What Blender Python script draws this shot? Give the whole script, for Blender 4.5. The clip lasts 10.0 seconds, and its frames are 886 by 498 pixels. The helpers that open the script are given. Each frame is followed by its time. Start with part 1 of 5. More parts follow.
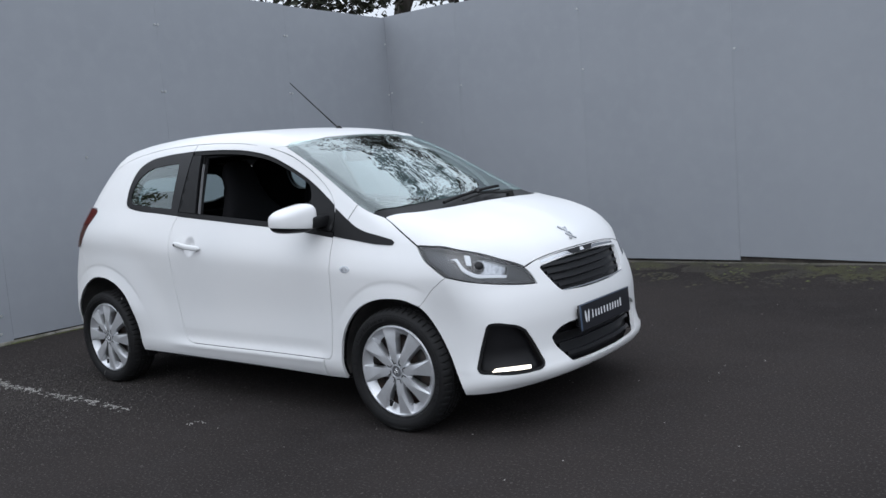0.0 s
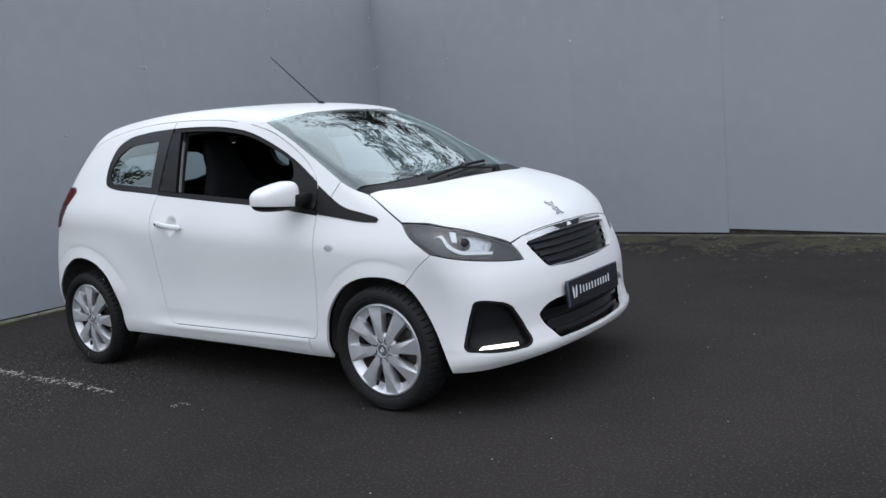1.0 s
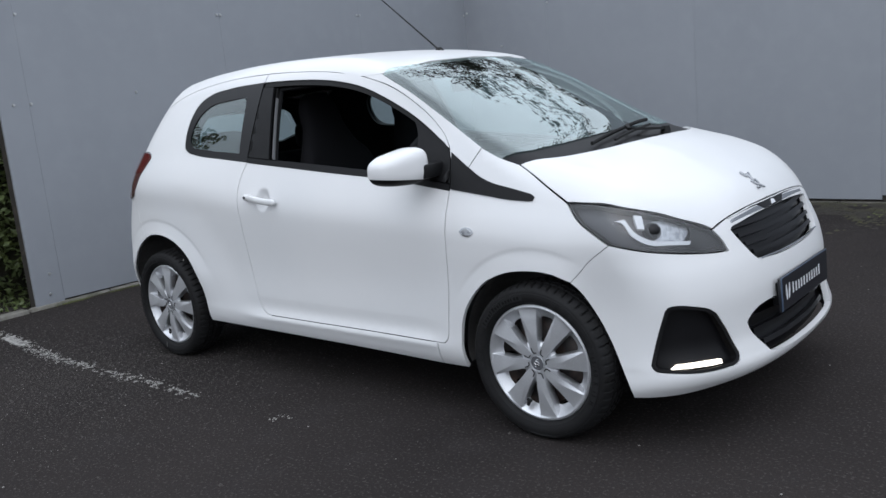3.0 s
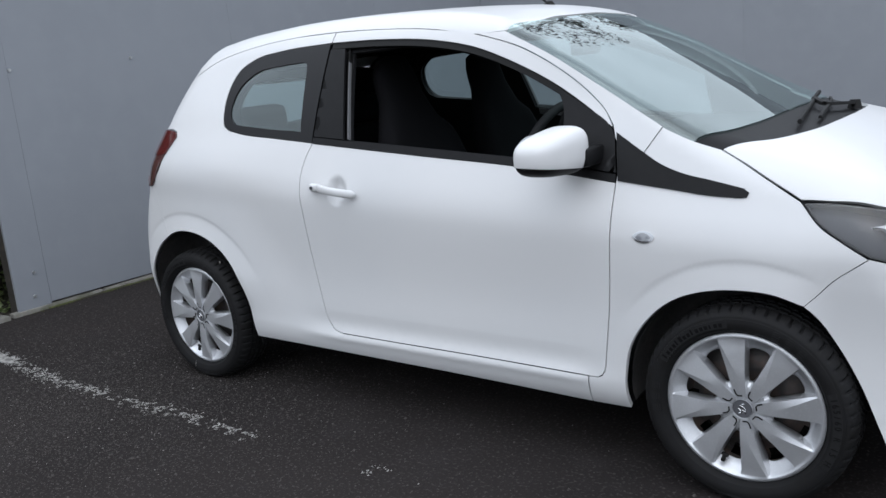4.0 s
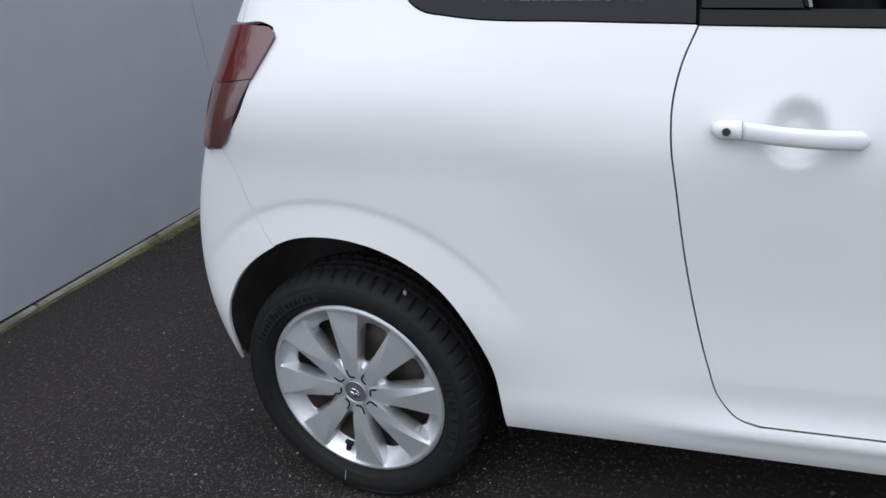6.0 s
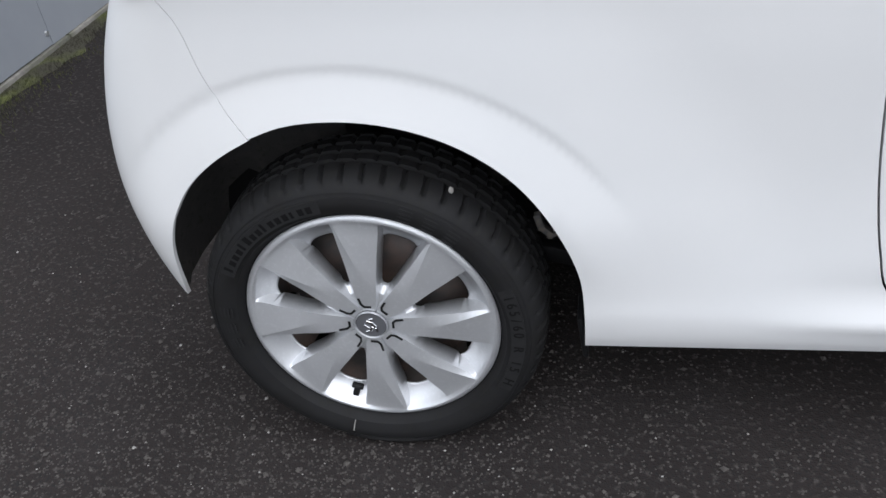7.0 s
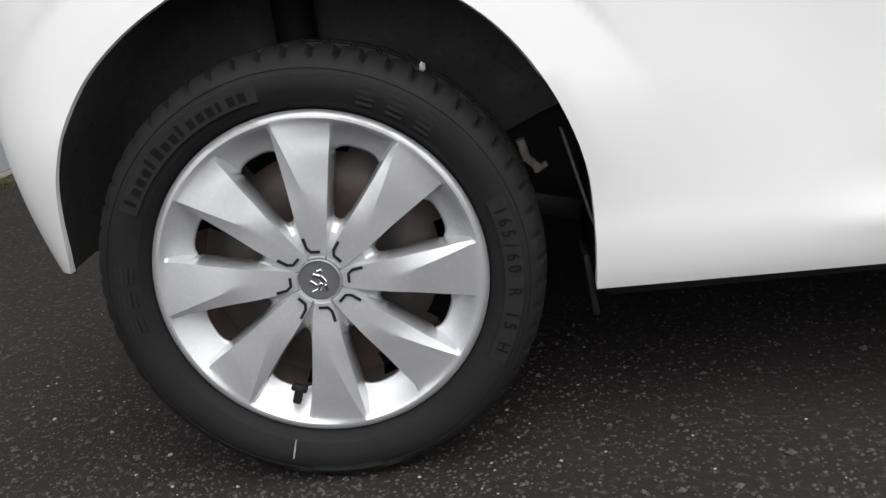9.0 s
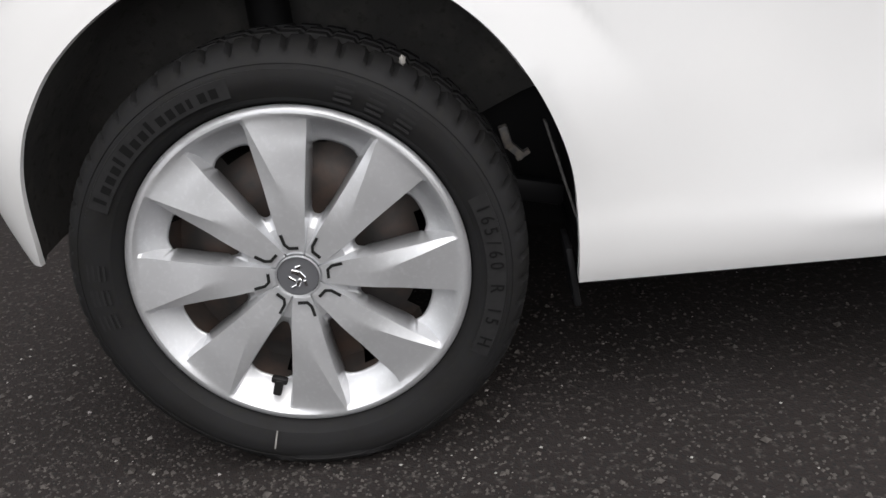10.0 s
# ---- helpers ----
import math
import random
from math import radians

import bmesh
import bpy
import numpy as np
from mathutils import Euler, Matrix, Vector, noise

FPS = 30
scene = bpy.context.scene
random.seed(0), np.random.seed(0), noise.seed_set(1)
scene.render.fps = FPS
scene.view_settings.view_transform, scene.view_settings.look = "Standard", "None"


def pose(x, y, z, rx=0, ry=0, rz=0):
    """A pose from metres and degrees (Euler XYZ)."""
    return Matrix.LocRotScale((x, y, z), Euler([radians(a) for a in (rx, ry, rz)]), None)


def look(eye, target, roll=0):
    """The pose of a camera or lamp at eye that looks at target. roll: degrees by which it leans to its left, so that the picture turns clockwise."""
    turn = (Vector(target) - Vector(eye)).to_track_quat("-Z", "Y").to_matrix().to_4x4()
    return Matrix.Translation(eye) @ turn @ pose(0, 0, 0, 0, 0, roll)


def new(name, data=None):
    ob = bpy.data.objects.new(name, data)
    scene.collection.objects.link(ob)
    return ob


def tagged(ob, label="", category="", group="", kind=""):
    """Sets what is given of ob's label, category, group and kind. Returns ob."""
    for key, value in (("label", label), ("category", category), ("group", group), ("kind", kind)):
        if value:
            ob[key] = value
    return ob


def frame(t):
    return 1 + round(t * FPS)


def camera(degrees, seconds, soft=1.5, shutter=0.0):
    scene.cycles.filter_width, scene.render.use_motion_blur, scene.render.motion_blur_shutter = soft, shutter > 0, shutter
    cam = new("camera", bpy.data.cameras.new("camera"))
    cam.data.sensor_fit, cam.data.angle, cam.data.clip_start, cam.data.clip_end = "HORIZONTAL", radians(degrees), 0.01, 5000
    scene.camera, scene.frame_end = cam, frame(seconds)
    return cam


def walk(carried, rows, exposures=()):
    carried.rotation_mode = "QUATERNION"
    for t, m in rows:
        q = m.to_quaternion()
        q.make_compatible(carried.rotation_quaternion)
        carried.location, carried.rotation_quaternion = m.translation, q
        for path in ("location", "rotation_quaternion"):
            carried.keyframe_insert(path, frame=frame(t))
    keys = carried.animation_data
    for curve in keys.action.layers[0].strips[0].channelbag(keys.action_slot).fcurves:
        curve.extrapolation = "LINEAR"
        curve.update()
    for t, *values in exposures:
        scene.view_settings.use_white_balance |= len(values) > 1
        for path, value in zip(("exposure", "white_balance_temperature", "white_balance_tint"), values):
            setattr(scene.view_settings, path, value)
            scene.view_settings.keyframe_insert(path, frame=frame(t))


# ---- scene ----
cam = camera(55.3, 10.0)
PATH = [
    (0, (4.828, -3.61, 1.239), (3.623, -2.029, 1.021), -4.5),
    (0.5, (4.825, -3.612, 1.24), (3.622, -2.03, 1.015), -4.5),
    (1, (4.806, -3.548, 1.239), (3.621, -1.961, 0.96), -5.1),
    (1.5, (4.775, -3.391, 1.253), (3.546, -1.843, 0.944), -3.9),
    (2, (4.715, -3.271, 1.256), (3.42, -1.791, 0.893), -5.2),
    (2.2, (4.612, -3.25, 1.247), (3.325, -1.765, 0.877), -5.2),
    (3.3, (3.727, -3.056, 1.272), (2.442, -1.569, 0.9), -5.8),
    (3.5, (3.542, -3.012, 1.273), (2.275, -1.515, 0.883), -5.8),
    (4, (3.032, -2.931, 1.278), (1.841, -1.385, 0.843), -5.1),
    (4.5, (2.506, -2.743, 1.293), (1.345, -1.196, 0.786), -7.1),
    (5, (1.965, -2.606, 1.284), (0.872, -1.03, 0.718), -7.0),
    (5.5, (1.445, -2.396, 1.269), (0.442, -0.783, 0.643), -8.9),
    (5.7, (1.238, -2.275, 1.275), (0.287, -0.643, 0.618), -9.1),
    (6.8, (0.460, -1.805, 1.186), (-0.016, -0.218, 0.064), -8.3),
    (7, (0.390, -1.778, 1.175), (-0.002, -0.194, 0.021), -8.3),
    (7.5, (0.274, -1.784, 1.061), (0.058, -0.0945, 0.0135), -8.2),
    (8, (0.222, -1.752, 0.768), (0.059, 0.117, 0.074), -8.4),
    (8.5, (0.231, -1.768, 0.648), (0.071, 0.162, 0.15), -7.0),
    (9, (0.23, -1.76, 0.622), (0.095, 0.143, 0.022), -6.8),
    (9.5, (0.233, -1.754, 0.616), (0.069, 0.149, 0.023), -6.9),
    (10, (0.227, -1.71, 0.707), (0.139, 0.126, -0.082), -6.5),
]
walk(cam, [(t, look(eye, target, roll)) for t, eye, target, roll in PATH],
     exposures=[(0.0, -0.12, 6000, 10), (3.5, -0.16, 6010, 10), (4.5, -0.13, 6020, 10), (5.0, -0.03, 6030, 10), (5.7, 0.00, 6050, 11), (6.8, 0.32, 6180, 11), (7.4, 0.52, 6300, 11), (8.0, 0.22, 6200, 11), (8.5, 0.42, 6300, 11), (9.0, 0.55, 6720, 11), (10.0, 0.55, 6780, 12)])

# ---- overcast daylight ----
world = bpy.data.worlds.new("overcast_sky")
scene.world = world
world.use_nodes = True
wn, wl = world.node_tree.nodes, world.node_tree.links
sky = wn.new("ShaderNodeTexSky")
sky.sky_type, sky.sun_disc = "NISHITA", False
sky.sun_elevation, sky.sun_rotation = radians(48), radians(150)
sky.air_density, sky.dust_density, sky.ozone_density = 1.0, 6.0, 1.0
# cloud cover, three parts bright overhead to one at the horizon
place = wn.new("ShaderNodeTexCoord")
split = wn.new("ShaderNodeSeparateXYZ")
height = wn.new("ShaderNodeMapRange")
height.inputs["To Min"].default_value, height.inputs["To Max"].default_value = 0.55, 1.75
shade = wn.new("ShaderNodeMix")
shade.data_type, shade.blend_type = "RGBA", "MULTIPLY"
shade.inputs["Factor"].default_value, shade.inputs["A"].default_value = 1.0, (8.7, 9.0, 9.4, 1)
cloud = wn.new("ShaderNodeMix")
cloud.data_type = "RGBA"
cloud.inputs["Factor"].default_value = 0.93
wl.new(place.outputs["Generated"], split.inputs["Vector"])
wl.new(split.outputs["Z"], height.inputs["Value"])
drift = wn.new("ShaderNodeTexNoise")
drift.inputs["Scale"].default_value, drift.inputs["Detail"].default_value = 1.6, 5
patch_range = wn.new("ShaderNodeMapRange")
patch_range.inputs["From Min"].default_value, patch_range.inputs["From Max"].default_value = 0.3, 0.7
patch_range.inputs["To Min"].default_value, patch_range.inputs["To Max"].default_value = 0.62, 1.36
both = wn.new("ShaderNodeMath")
both.operation = "MULTIPLY"
shift = wn.new("ShaderNodeMapping")
shift.inputs["Location"].default_value = (1.3, 8.5, 0.0)
wl.new(place.outputs["Generated"], shift.inputs["Vector"])
wl.new(shift.outputs["Vector"], drift.inputs["Vector"])
wl.new(drift.outputs["Fac"], patch_range.inputs["Value"])
wl.new(height.outputs["Result"], both.inputs[0])
wl.new(patch_range.outputs["Result"], both.inputs[1])
wl.new(both.outputs[0], shade.inputs["B"])
wl.new(sky.outputs["Color"], cloud.inputs["A"])
wl.new(shade.outputs["Result"], cloud.inputs["B"])
wl.new(cloud.outputs["Result"], wn["Background"].inputs["Color"])
wn["Background"].inputs["Strength"].default_value = 0.146
sun = new("sun", bpy.data.lights.new("sun", "SUN"))
sun.data.energy, sun.data.angle, sun.data.color = 0.5, radians(60), (1.0, 0.97, 0.93)
sun.matrix_world = look((3, -5, 9), (0, 0, 0))

# ---- materials ----
def material(name, colour, rough=0.5, metal=0.0, coat=0.0, spots=(), bump=(), spread=0.0, vary=0.0, spec=0.5):
    """spots: (size, colour, from, to) noise stains; bump: (size, strength, distance); vary: brightness by object."""
    m = bpy.data.materials.new(name)
    m.use_nodes = True
    n, l = m.node_tree.nodes, m.node_tree.links
    b = n["Principled BSDF"]
    b.inputs["Base Color"].default_value = (*colour, 1)
    b.inputs["Roughness"].default_value, b.inputs["Metallic"].default_value = rough, metal
    b.inputs["Specular IOR Level"].default_value = spec
    b.inputs["Coat Weight"].default_value, b.inputs["Coat Roughness"].default_value = coat, 0.04
    co = n.new("ShaderNodeTexCoord").outputs["Object"]
    last = None
    for size, tint, lo, hi in spots:
        t = n.new("ShaderNodeTexNoise")
        t.inputs["Scale"].default_value, t.inputs["Detail"].default_value = 1 / size, 6
        l.new(co, t.inputs["Vector"])
        r = n.new("ShaderNodeMapRange")
        r.inputs["From Min"].default_value, r.inputs["From Max"].default_value = lo, hi
        l.new(t.outputs["Fac"], r.inputs["Value"])
        x = n.new("ShaderNodeMix")
        x.data_type = "RGBA"
        x.inputs["A"].default_value, x.inputs["B"].default_value = (*colour, 1), (*tint, 1)
        if last:
            l.new(last, x.inputs["A"])
        l.new(r.outputs["Result"], x.inputs["Factor"])
        last = x.outputs["Result"]
    if vary:
        o = n.new("ShaderNodeObjectInfo")
        r = n.new("ShaderNodeMapRange")
        r.inputs["To Min"].default_value, r.inputs["To Max"].default_value = 1 - vary, 1 + vary
        l.new(o.outputs["Random"], r.inputs["Value"])
        h = n.new("ShaderNodeHueSaturation")
        h.inputs["Color"].default_value = (*colour, 1)
        if last:
            l.new(last, h.inputs["Color"])
        l.new(r.outputs["Result"], h.inputs["Value"])
        last = h.outputs["Color"]
    if last:
        l.new(last, b.inputs["Base Color"])
    if spread:
        t = n.new("ShaderNodeTexNoise")
        t.inputs["Scale"].default_value, t.inputs["Detail"].default_value = 14, 5
        l.new(co, t.inputs["Vector"])
        r = n.new("ShaderNodeMapRange")
        r.inputs["To Min"].default_value, r.inputs["To Max"].default_value = rough - spread, rough + spread
        l.new(t.outputs["Fac"], r.inputs["Value"])
        l.new(r.outputs["Result"], b.inputs["Roughness"])
    normal = None
    for size, strength, distance in bump:
        t = n.new("ShaderNodeTexNoise")
        t.inputs["Scale"].default_value, t.inputs["Detail"].default_value = 1 / size, 3
        l.new(co, t.inputs["Vector"])
        u = n.new("ShaderNodeBump")
        u.inputs["Strength"].default_value, u.inputs["Distance"].default_value = strength, distance
        l.new(t.outputs["Fac"], u.inputs["Height"])
        if normal:
            l.new(normal, u.inputs["Normal"])
        normal = u.outputs["Normal"]
    if normal:
        l.new(normal, b.inputs["Normal"])
    return m


def glass(name, colour, facing=0.08, rough=0.0, sheen=(1, 1, 1)):
    """Clear glass: tinted see-through, with a mirror gloss that grows towards grazing views. facing: its gloss seen head-on, both surfaces together."""
    m = bpy.data.materials.new(name)
    m.use_nodes = True
    n, l = m.node_tree.nodes, m.node_tree.links
    g, t, x = n.new("ShaderNodeBsdfGlossy"), n.new("ShaderNodeBsdfTransparent"), n.new("ShaderNodeMixShader")
    w, p, r = n.new("ShaderNodeLayerWeight"), n.new("ShaderNodeMath"), n.new("ShaderNodeMapRange")
    w.inputs["Blend"].default_value = 0.5
    p.operation = "POWER"
    p.inputs[1].default_value = 3.2
    r.inputs["To Min"].default_value = facing
    g.inputs["Roughness"].default_value = rough
    g.inputs["Color"].default_value = (*sheen, 1)
    t.inputs["Color"].default_value = (*colour, 1)
    l.new(w.outputs["Facing"], p.inputs[0])
    l.new(p.outputs[0], r.inputs["Value"])
    l.new(r.outputs["Result"], x.inputs[0])
    l.new(t.outputs[0], x.inputs[1])
    l.new(g.outputs[0], x.inputs[2])
    l.new(x.outputs[0], n["Material Output"].inputs["Surface"])
    return m


PAINT = material("white_car_paint", (0.665, 0.665, 0.665), 0.40, 0, 0.30, spots=[(0.6, (0.635, 0.64, 0.645), 0.45, 0.7)], bump=[(0.05, 0.02, 0.002)])
TRIM = material("black_plastic_trim", (0.0065, 0.0065, 0.0072), 0.5, spec=0.2, spots=[(0.03, (0.0085, 0.0085, 0.0092), 0.4, 0.7)], bump=[(0.0012, 0.12, 0.0004)])
GLOSSTRIM = material("gloss_black_trim", (0.006, 0.006, 0.007), 0.3, spec=0.25)
RUBBER = material("rubber_seal", (0.008, 0.008, 0.008), 0.65, spec=0.25)
LINER = material("wheel_arch_liner", (0.085, 0.083, 0.082), 0.9, spec=0.12, spots=[(0.06, (0.120, 0.115, 0.108), 0.5, 0.75), (0.012, (0.066, 0.064, 0.061), 0.55, 0.7)], bump=[(0.004, 0.4, 0.001)])
CABIN = material("dark_cabin_plastic", (0.010, 0.010, 0.011), 0.7, spec=0.25, bump=[(0.003, 0.2, 0.0006)])
CLOTH = material("black_seat_cloth", (0.006, 0.006, 0.007), 0.95, spec=0.1, bump=[(0.004, 0.5, 0.001)])
PALEEDGE = material("pale_channel_edge", (0.16, 0.16, 0.165), 0.5)
PALETRIM = material("grey_cabin_trim", (0.05, 0.05, 0.054), 0.6)
TYRE = material("tyre_rubber", (0.0142, 0.0142, 0.0150), 0.6, spec=0.10, spots=[(0.05, (0.012, 0.0115, 0.0115), 0.45, 0.75), (0.008, (0.015, 0.015, 0.014), 0.5, 0.7)], bump=[(0.003, 0.2, 0.0006)], spread=0.1)
# marks slightly darker and band slightly paler than the tyre's own colour
TYREDARK = material("darker_tyre_marks", (0.0075, 0.0075, 0.0077), 0.8, spec=0.05)
TYREBAND = material("paler_tyre_band", (0.0175, 0.0175, 0.018), 0.6, spec=0.12, spots=[(0.01, (0.0145, 0.0145, 0.015), 0.45, 0.65)])
BRACKET = material("pale_steel_bracket", (0.085, 0.083, 0.081), 0.6, spots=[(0.01, (0.16, 0.14, 0.12), 0.45, 0.65)])
SILVER = material("silver_hubcap_paint", (0.57, 0.58, 0.60), 0.36, 0.60, 0.20, spots=[(0.09, (0.54, 0.55, 0.565), 0.4, 0.7), (0.006, (0.60, 0.61, 0.63), 0.52, 0.7)], bump=[(0.0015, 0.05, 0.0003)], spread=0.03)
CHROME = material("chrome", (0.72, 0.73, 0.75), 0.12, 1.0)
RUSTY = material("rusty_steel_rim", (0.066, 0.061, 0.060), 0.6, 0.2, spots=[(0.06, (0.150, 0.100, 0.080), 0.42, 0.72), (0.02, (0.075, 0.066, 0.060), 0.5, 0.8)], bump=[(0.005, 0.3, 0.001)])
REDLENS = material("red_lamp_lens", (0.085, 0.014, 0.015), 0.10, coat=1.0)
PALELENS = material("smoked_clear_lens", (0.085, 0.035, 0.035), 0.12, coat=1.0)
LAMPCAVITY = material("grey_lamp_housing", (0.038, 0.038, 0.044), 0.35)
SCREEN = glass("windscreen_glass", (0.72, 0.84, 0.82), 0.12, sheen=(0.91, 1.0, 0.99))
TINT = glass("green_tinted_glass", (0.70, 0.83, 0.82), 0.10, sheen=(0.90, 1.0, 1.0))
LENS = glass("clear_lens", (0.92, 0.93, 0.94), 0.06)
GLOW = bpy.data.materials.new("lit_led_strip")
GLOW.use_nodes = True
GLOW.node_tree.nodes["Principled BSDF"].inputs["Emission Color"].default_value = (1.0, 0.86, 0.66, 1)
GLOW.node_tree.nodes["Principled BSDF"].inputs["Emission Strength"].default_value = 2.6
ASPHALT = material("worn_asphalt", (0.0310, 0.0262, 0.0248), 1.0, spec=0.05, spots=[(1.6, (0.0205, 0.0175, 0.0170), 0.4, 0.7), (0.25, (0.031, 0.027, 0.0265), 0.5, 0.8), (0.012, (0.068, 0.062, 0.058), 0.54, 0.74), (0.005, (0.02, 0.02, 0.02), 0.5, 0.65)], bump=[(0.012, 0.6, 0.004), (0.004, 0.6, 0.002)], spread=0.08)
CHIPS = material("stone_chips", (0.074, 0.067, 0.062), 0.75, spec=0.15, spots=[(0.02, (0.044, 0.040, 0.037), 0.38, 0.6)])
PALECHIPS = material("pale_stone_chips", (0.26, 0.25, 0.235), 0.7, spec=0.3)
ROADPAINT = material("worn_white_road_paint", (0.32, 0.31, 0.29), 0.75, spots=[(0.02, (0.12, 0.115, 0.11), 0.42, 0.62)], bump=[(0.006, 0.5, 0.002)])
HOARDING = material("grey_painted_hoarding", (0.27, 0.285, 0.31), 0.42, spots=[(0.9, (0.255, 0.27, 0.295), 0.4, 0.7), (0.15, (0.28, 0.295, 0.32), 0.45, 0.75)], bump=[(0.7, 0.25, 0.02), (0.02, 0.03, 0.001)], spread=0.05, vary=0.02)
TIMBER = material("dark_damp_timber", (0.03, 0.026, 0.022), 0.8, spots=[(0.08, (0.06, 0.05, 0.04), 0.5, 0.7)])
CONCRETE = material("weathered_concrete", (0.20, 0.19, 0.17), 0.9, spots=[(0.15, (0.10, 0.10, 0.075), 0.42, 0.65), (0.03, (0.14, 0.13, 0.12), 0.5, 0.7)], bump=[(0.012, 0.5, 0.004)], vary=0.12)
MOSS = material("damp_moss", (0.030, 0.029, 0.012), 0.95, spots=[(0.05, (0.046, 0.045, 0.013), 0.5, 0.7), (0.3, (0.020, 0.017, 0.013), 0.42, 0.6)], bump=[(0.006, 0.8, 0.004)])
# north kerb: a darker, blotched tone than the west kerb's concrete
DARKSTONE = material("darker_kerb_concrete", (0.075, 0.070, 0.058), 0.9, spots=[(0.12, (0.035, 0.035, 0.022), 0.42, 0.62), (0.03, (0.11, 0.10, 0.085), 0.55, 0.72)], bump=[(0.012, 0.5, 0.004)], vary=0.15)
REFLECTOR = material("dulled_reflector", (0.42, 0.43, 0.45), 0.3, 0.6, spots=[(0.015, (0.25, 0.26, 0.28), 0.45, 0.6)])
WALLMOSS = material("bright_wall_foot_moss", (0.060, 0.068, 0.018), 0.95, spots=[(0.04, (0.10, 0.115, 0.025), 0.48, 0.66), (0.2, (0.035, 0.032, 0.02), 0.45, 0.62)], bump=[(0.006, 0.8, 0.004)])
EARTH = material("damp_earth", (0.035, 0.03, 0.024), 0.95, spots=[(0.2, (0.05, 0.05, 0.025), 0.45, 0.65)], bump=[(0.03, 0.6, 0.01)])
BOLT = material("zinc_bolt", (0.6, 0.6, 0.6), 0.35, 0.8)
LEAF = material("ivy_leaf", (0.10, 0.13, 0.045), 0.5, spots=[(0.25, (0.15, 0.18, 0.05), 0.5, 0.7), (0.4, (0.045, 0.065, 0.022), 0.5, 0.7)])
BARK = material("dark_bark", (0.045, 0.038, 0.032), 0.9, spots=[(0.08, (0.075, 0.068, 0.055), 0.45, 0.7)], bump=[(0.02, 0.6, 0.01)])
PLATEBLACK = material("black_show_plate", (0.015, 0.016, 0.02), 0.3)
PLATEMARK = material("pale_plate_marking", (0.62, 0.63, 0.65), 0.5)
PLATEEDGE = material("blue_grey_plate_edge", (0.06, 0.085, 0.13), 0.4)

# ---- helpers for meshes ----
def obj(name, verts, faces, mat, parent=None, label="", smooth=False):
    me = bpy.data.meshes.new(name)
    me.from_pydata([tuple(v) for v in verts], [], [tuple(f) for f in faces])
    if smooth:
        me.shade_smooth()
    for m in mat if isinstance(mat, (list, tuple)) else [mat]:
        me.materials.append(m)
    ob = new(name, me)
    ob.parent = parent
    return tagged(ob, label)


def part(name, bm, mat, parent=None, label="", smooth=True, angle=40):
    """Links a bmesh as one mesh object under a thing or a part."""
    me = bpy.data.meshes.new(name)
    bm.to_mesh(me)
    bm.free()
    if smooth:
        me.shade_smooth()
        me.set_sharp_from_angle(angle=radians(angle))
    me.materials.append(mat)
    ob = new(name, me)
    ob.parent = parent
    return tagged(ob, label)


def block(x0, x1, y0, y1, z0, z1, bevel=0.0, segs=2):
    bm = bmesh.new()
    bmesh.ops.create_cube(bm, size=1, matrix=Matrix.LocRotScale(((x0 + x1) / 2, (y0 + y1) / 2, (z0 + z1) / 2), None, (x1 - x0, y1 - y0, z1 - z0)))
    if bevel:
        bmesh.ops.bevel(bm, geom=bm.edges[:], offset=bevel, segments=segs, profile=0.5, affect="EDGES")
    return bm


def empty(name, m, label, category, group="", kind=""):
    ob = new(name)
    ob.matrix_world = m
    ob.empty_display_size = 0.1
    return tagged(ob, label, category, group, kind)


# ---- the setting ----
WALL_X, WALL_Y, WALL_TOP = -1.76, 4.24, 2.92


def ground_z(x, y):
    """The yard lies level under the car and lifts a little towards the hoarding."""
    def rise(v):
        v = min(1, max(0, v))
        return v * v * (3 - 2 * v)
    return max(0.060 * rise((-0.55 - x) / 1.15), 0.032 * rise((y - 3.0) / 1.15))


def ground_mesh():
    xs = [-600, -200, -60, -20, -8, -5, -3] + [-2.2 + 0.1 * i for i in range(20)] + [0.5, 2, 4, 6, 9, 14, 25, 60, 200, 600]
    ys = [-600, -200, -60, -20, -8, -4, -2, 0, 1.5, 2.5] + [2.9 + 0.1 * i for i in range(14)] + [5, 7, 12, 25, 60, 200, 600]
    n = len(xs)
    return [(x, y, ground_z(x, y)) for y in ys for x in xs], [(j * n + i, j * n + i + 1, (j + 1) * n + i + 1, (j + 1) * n + i) for j in range(len(ys) - 1) for i in range(n - 1)]


GROUND = obj("ground", *ground_mesh(), ASPHALT, smooth=True)
tagged(GROUND, "dark worn asphalt yard with fine stone chips", "ground", kind="structure")


def hoarding(name, label, origin, turn, cuts, low):
    """A boarded wall: posts and rails behind, boards in front. Its boards face the yard. low: the height of each board's two lower corners."""
    wall = empty(name, pose(*origin, 0, 0, turn), label, "wall", kind="structure")
    part("backing", block(cuts[0] + 0.004, cuts[-1], 0.022, 0.10, 0.0, WALL_TOP - 0.03), TIMBER, wall)
    for i, (a, b) in enumerate(zip(cuts, cuts[1:])):
        bm = block(a + 0.0003, b - 0.0003, 0.0004 * (i % 2), 0.018 + 0.0004 * (i % 2), 0.5, WALL_TOP - 0.012 * (i % 2), 0.0008, 1)
        for v in bm.verts:
            if v.co.z < 1:
                v.co.z += (low[i][0] if v.co.x < (a + b) / 2 else low[i][1]) - 0.5
        part("panel", bm, HOARDING, wall)
    return wall


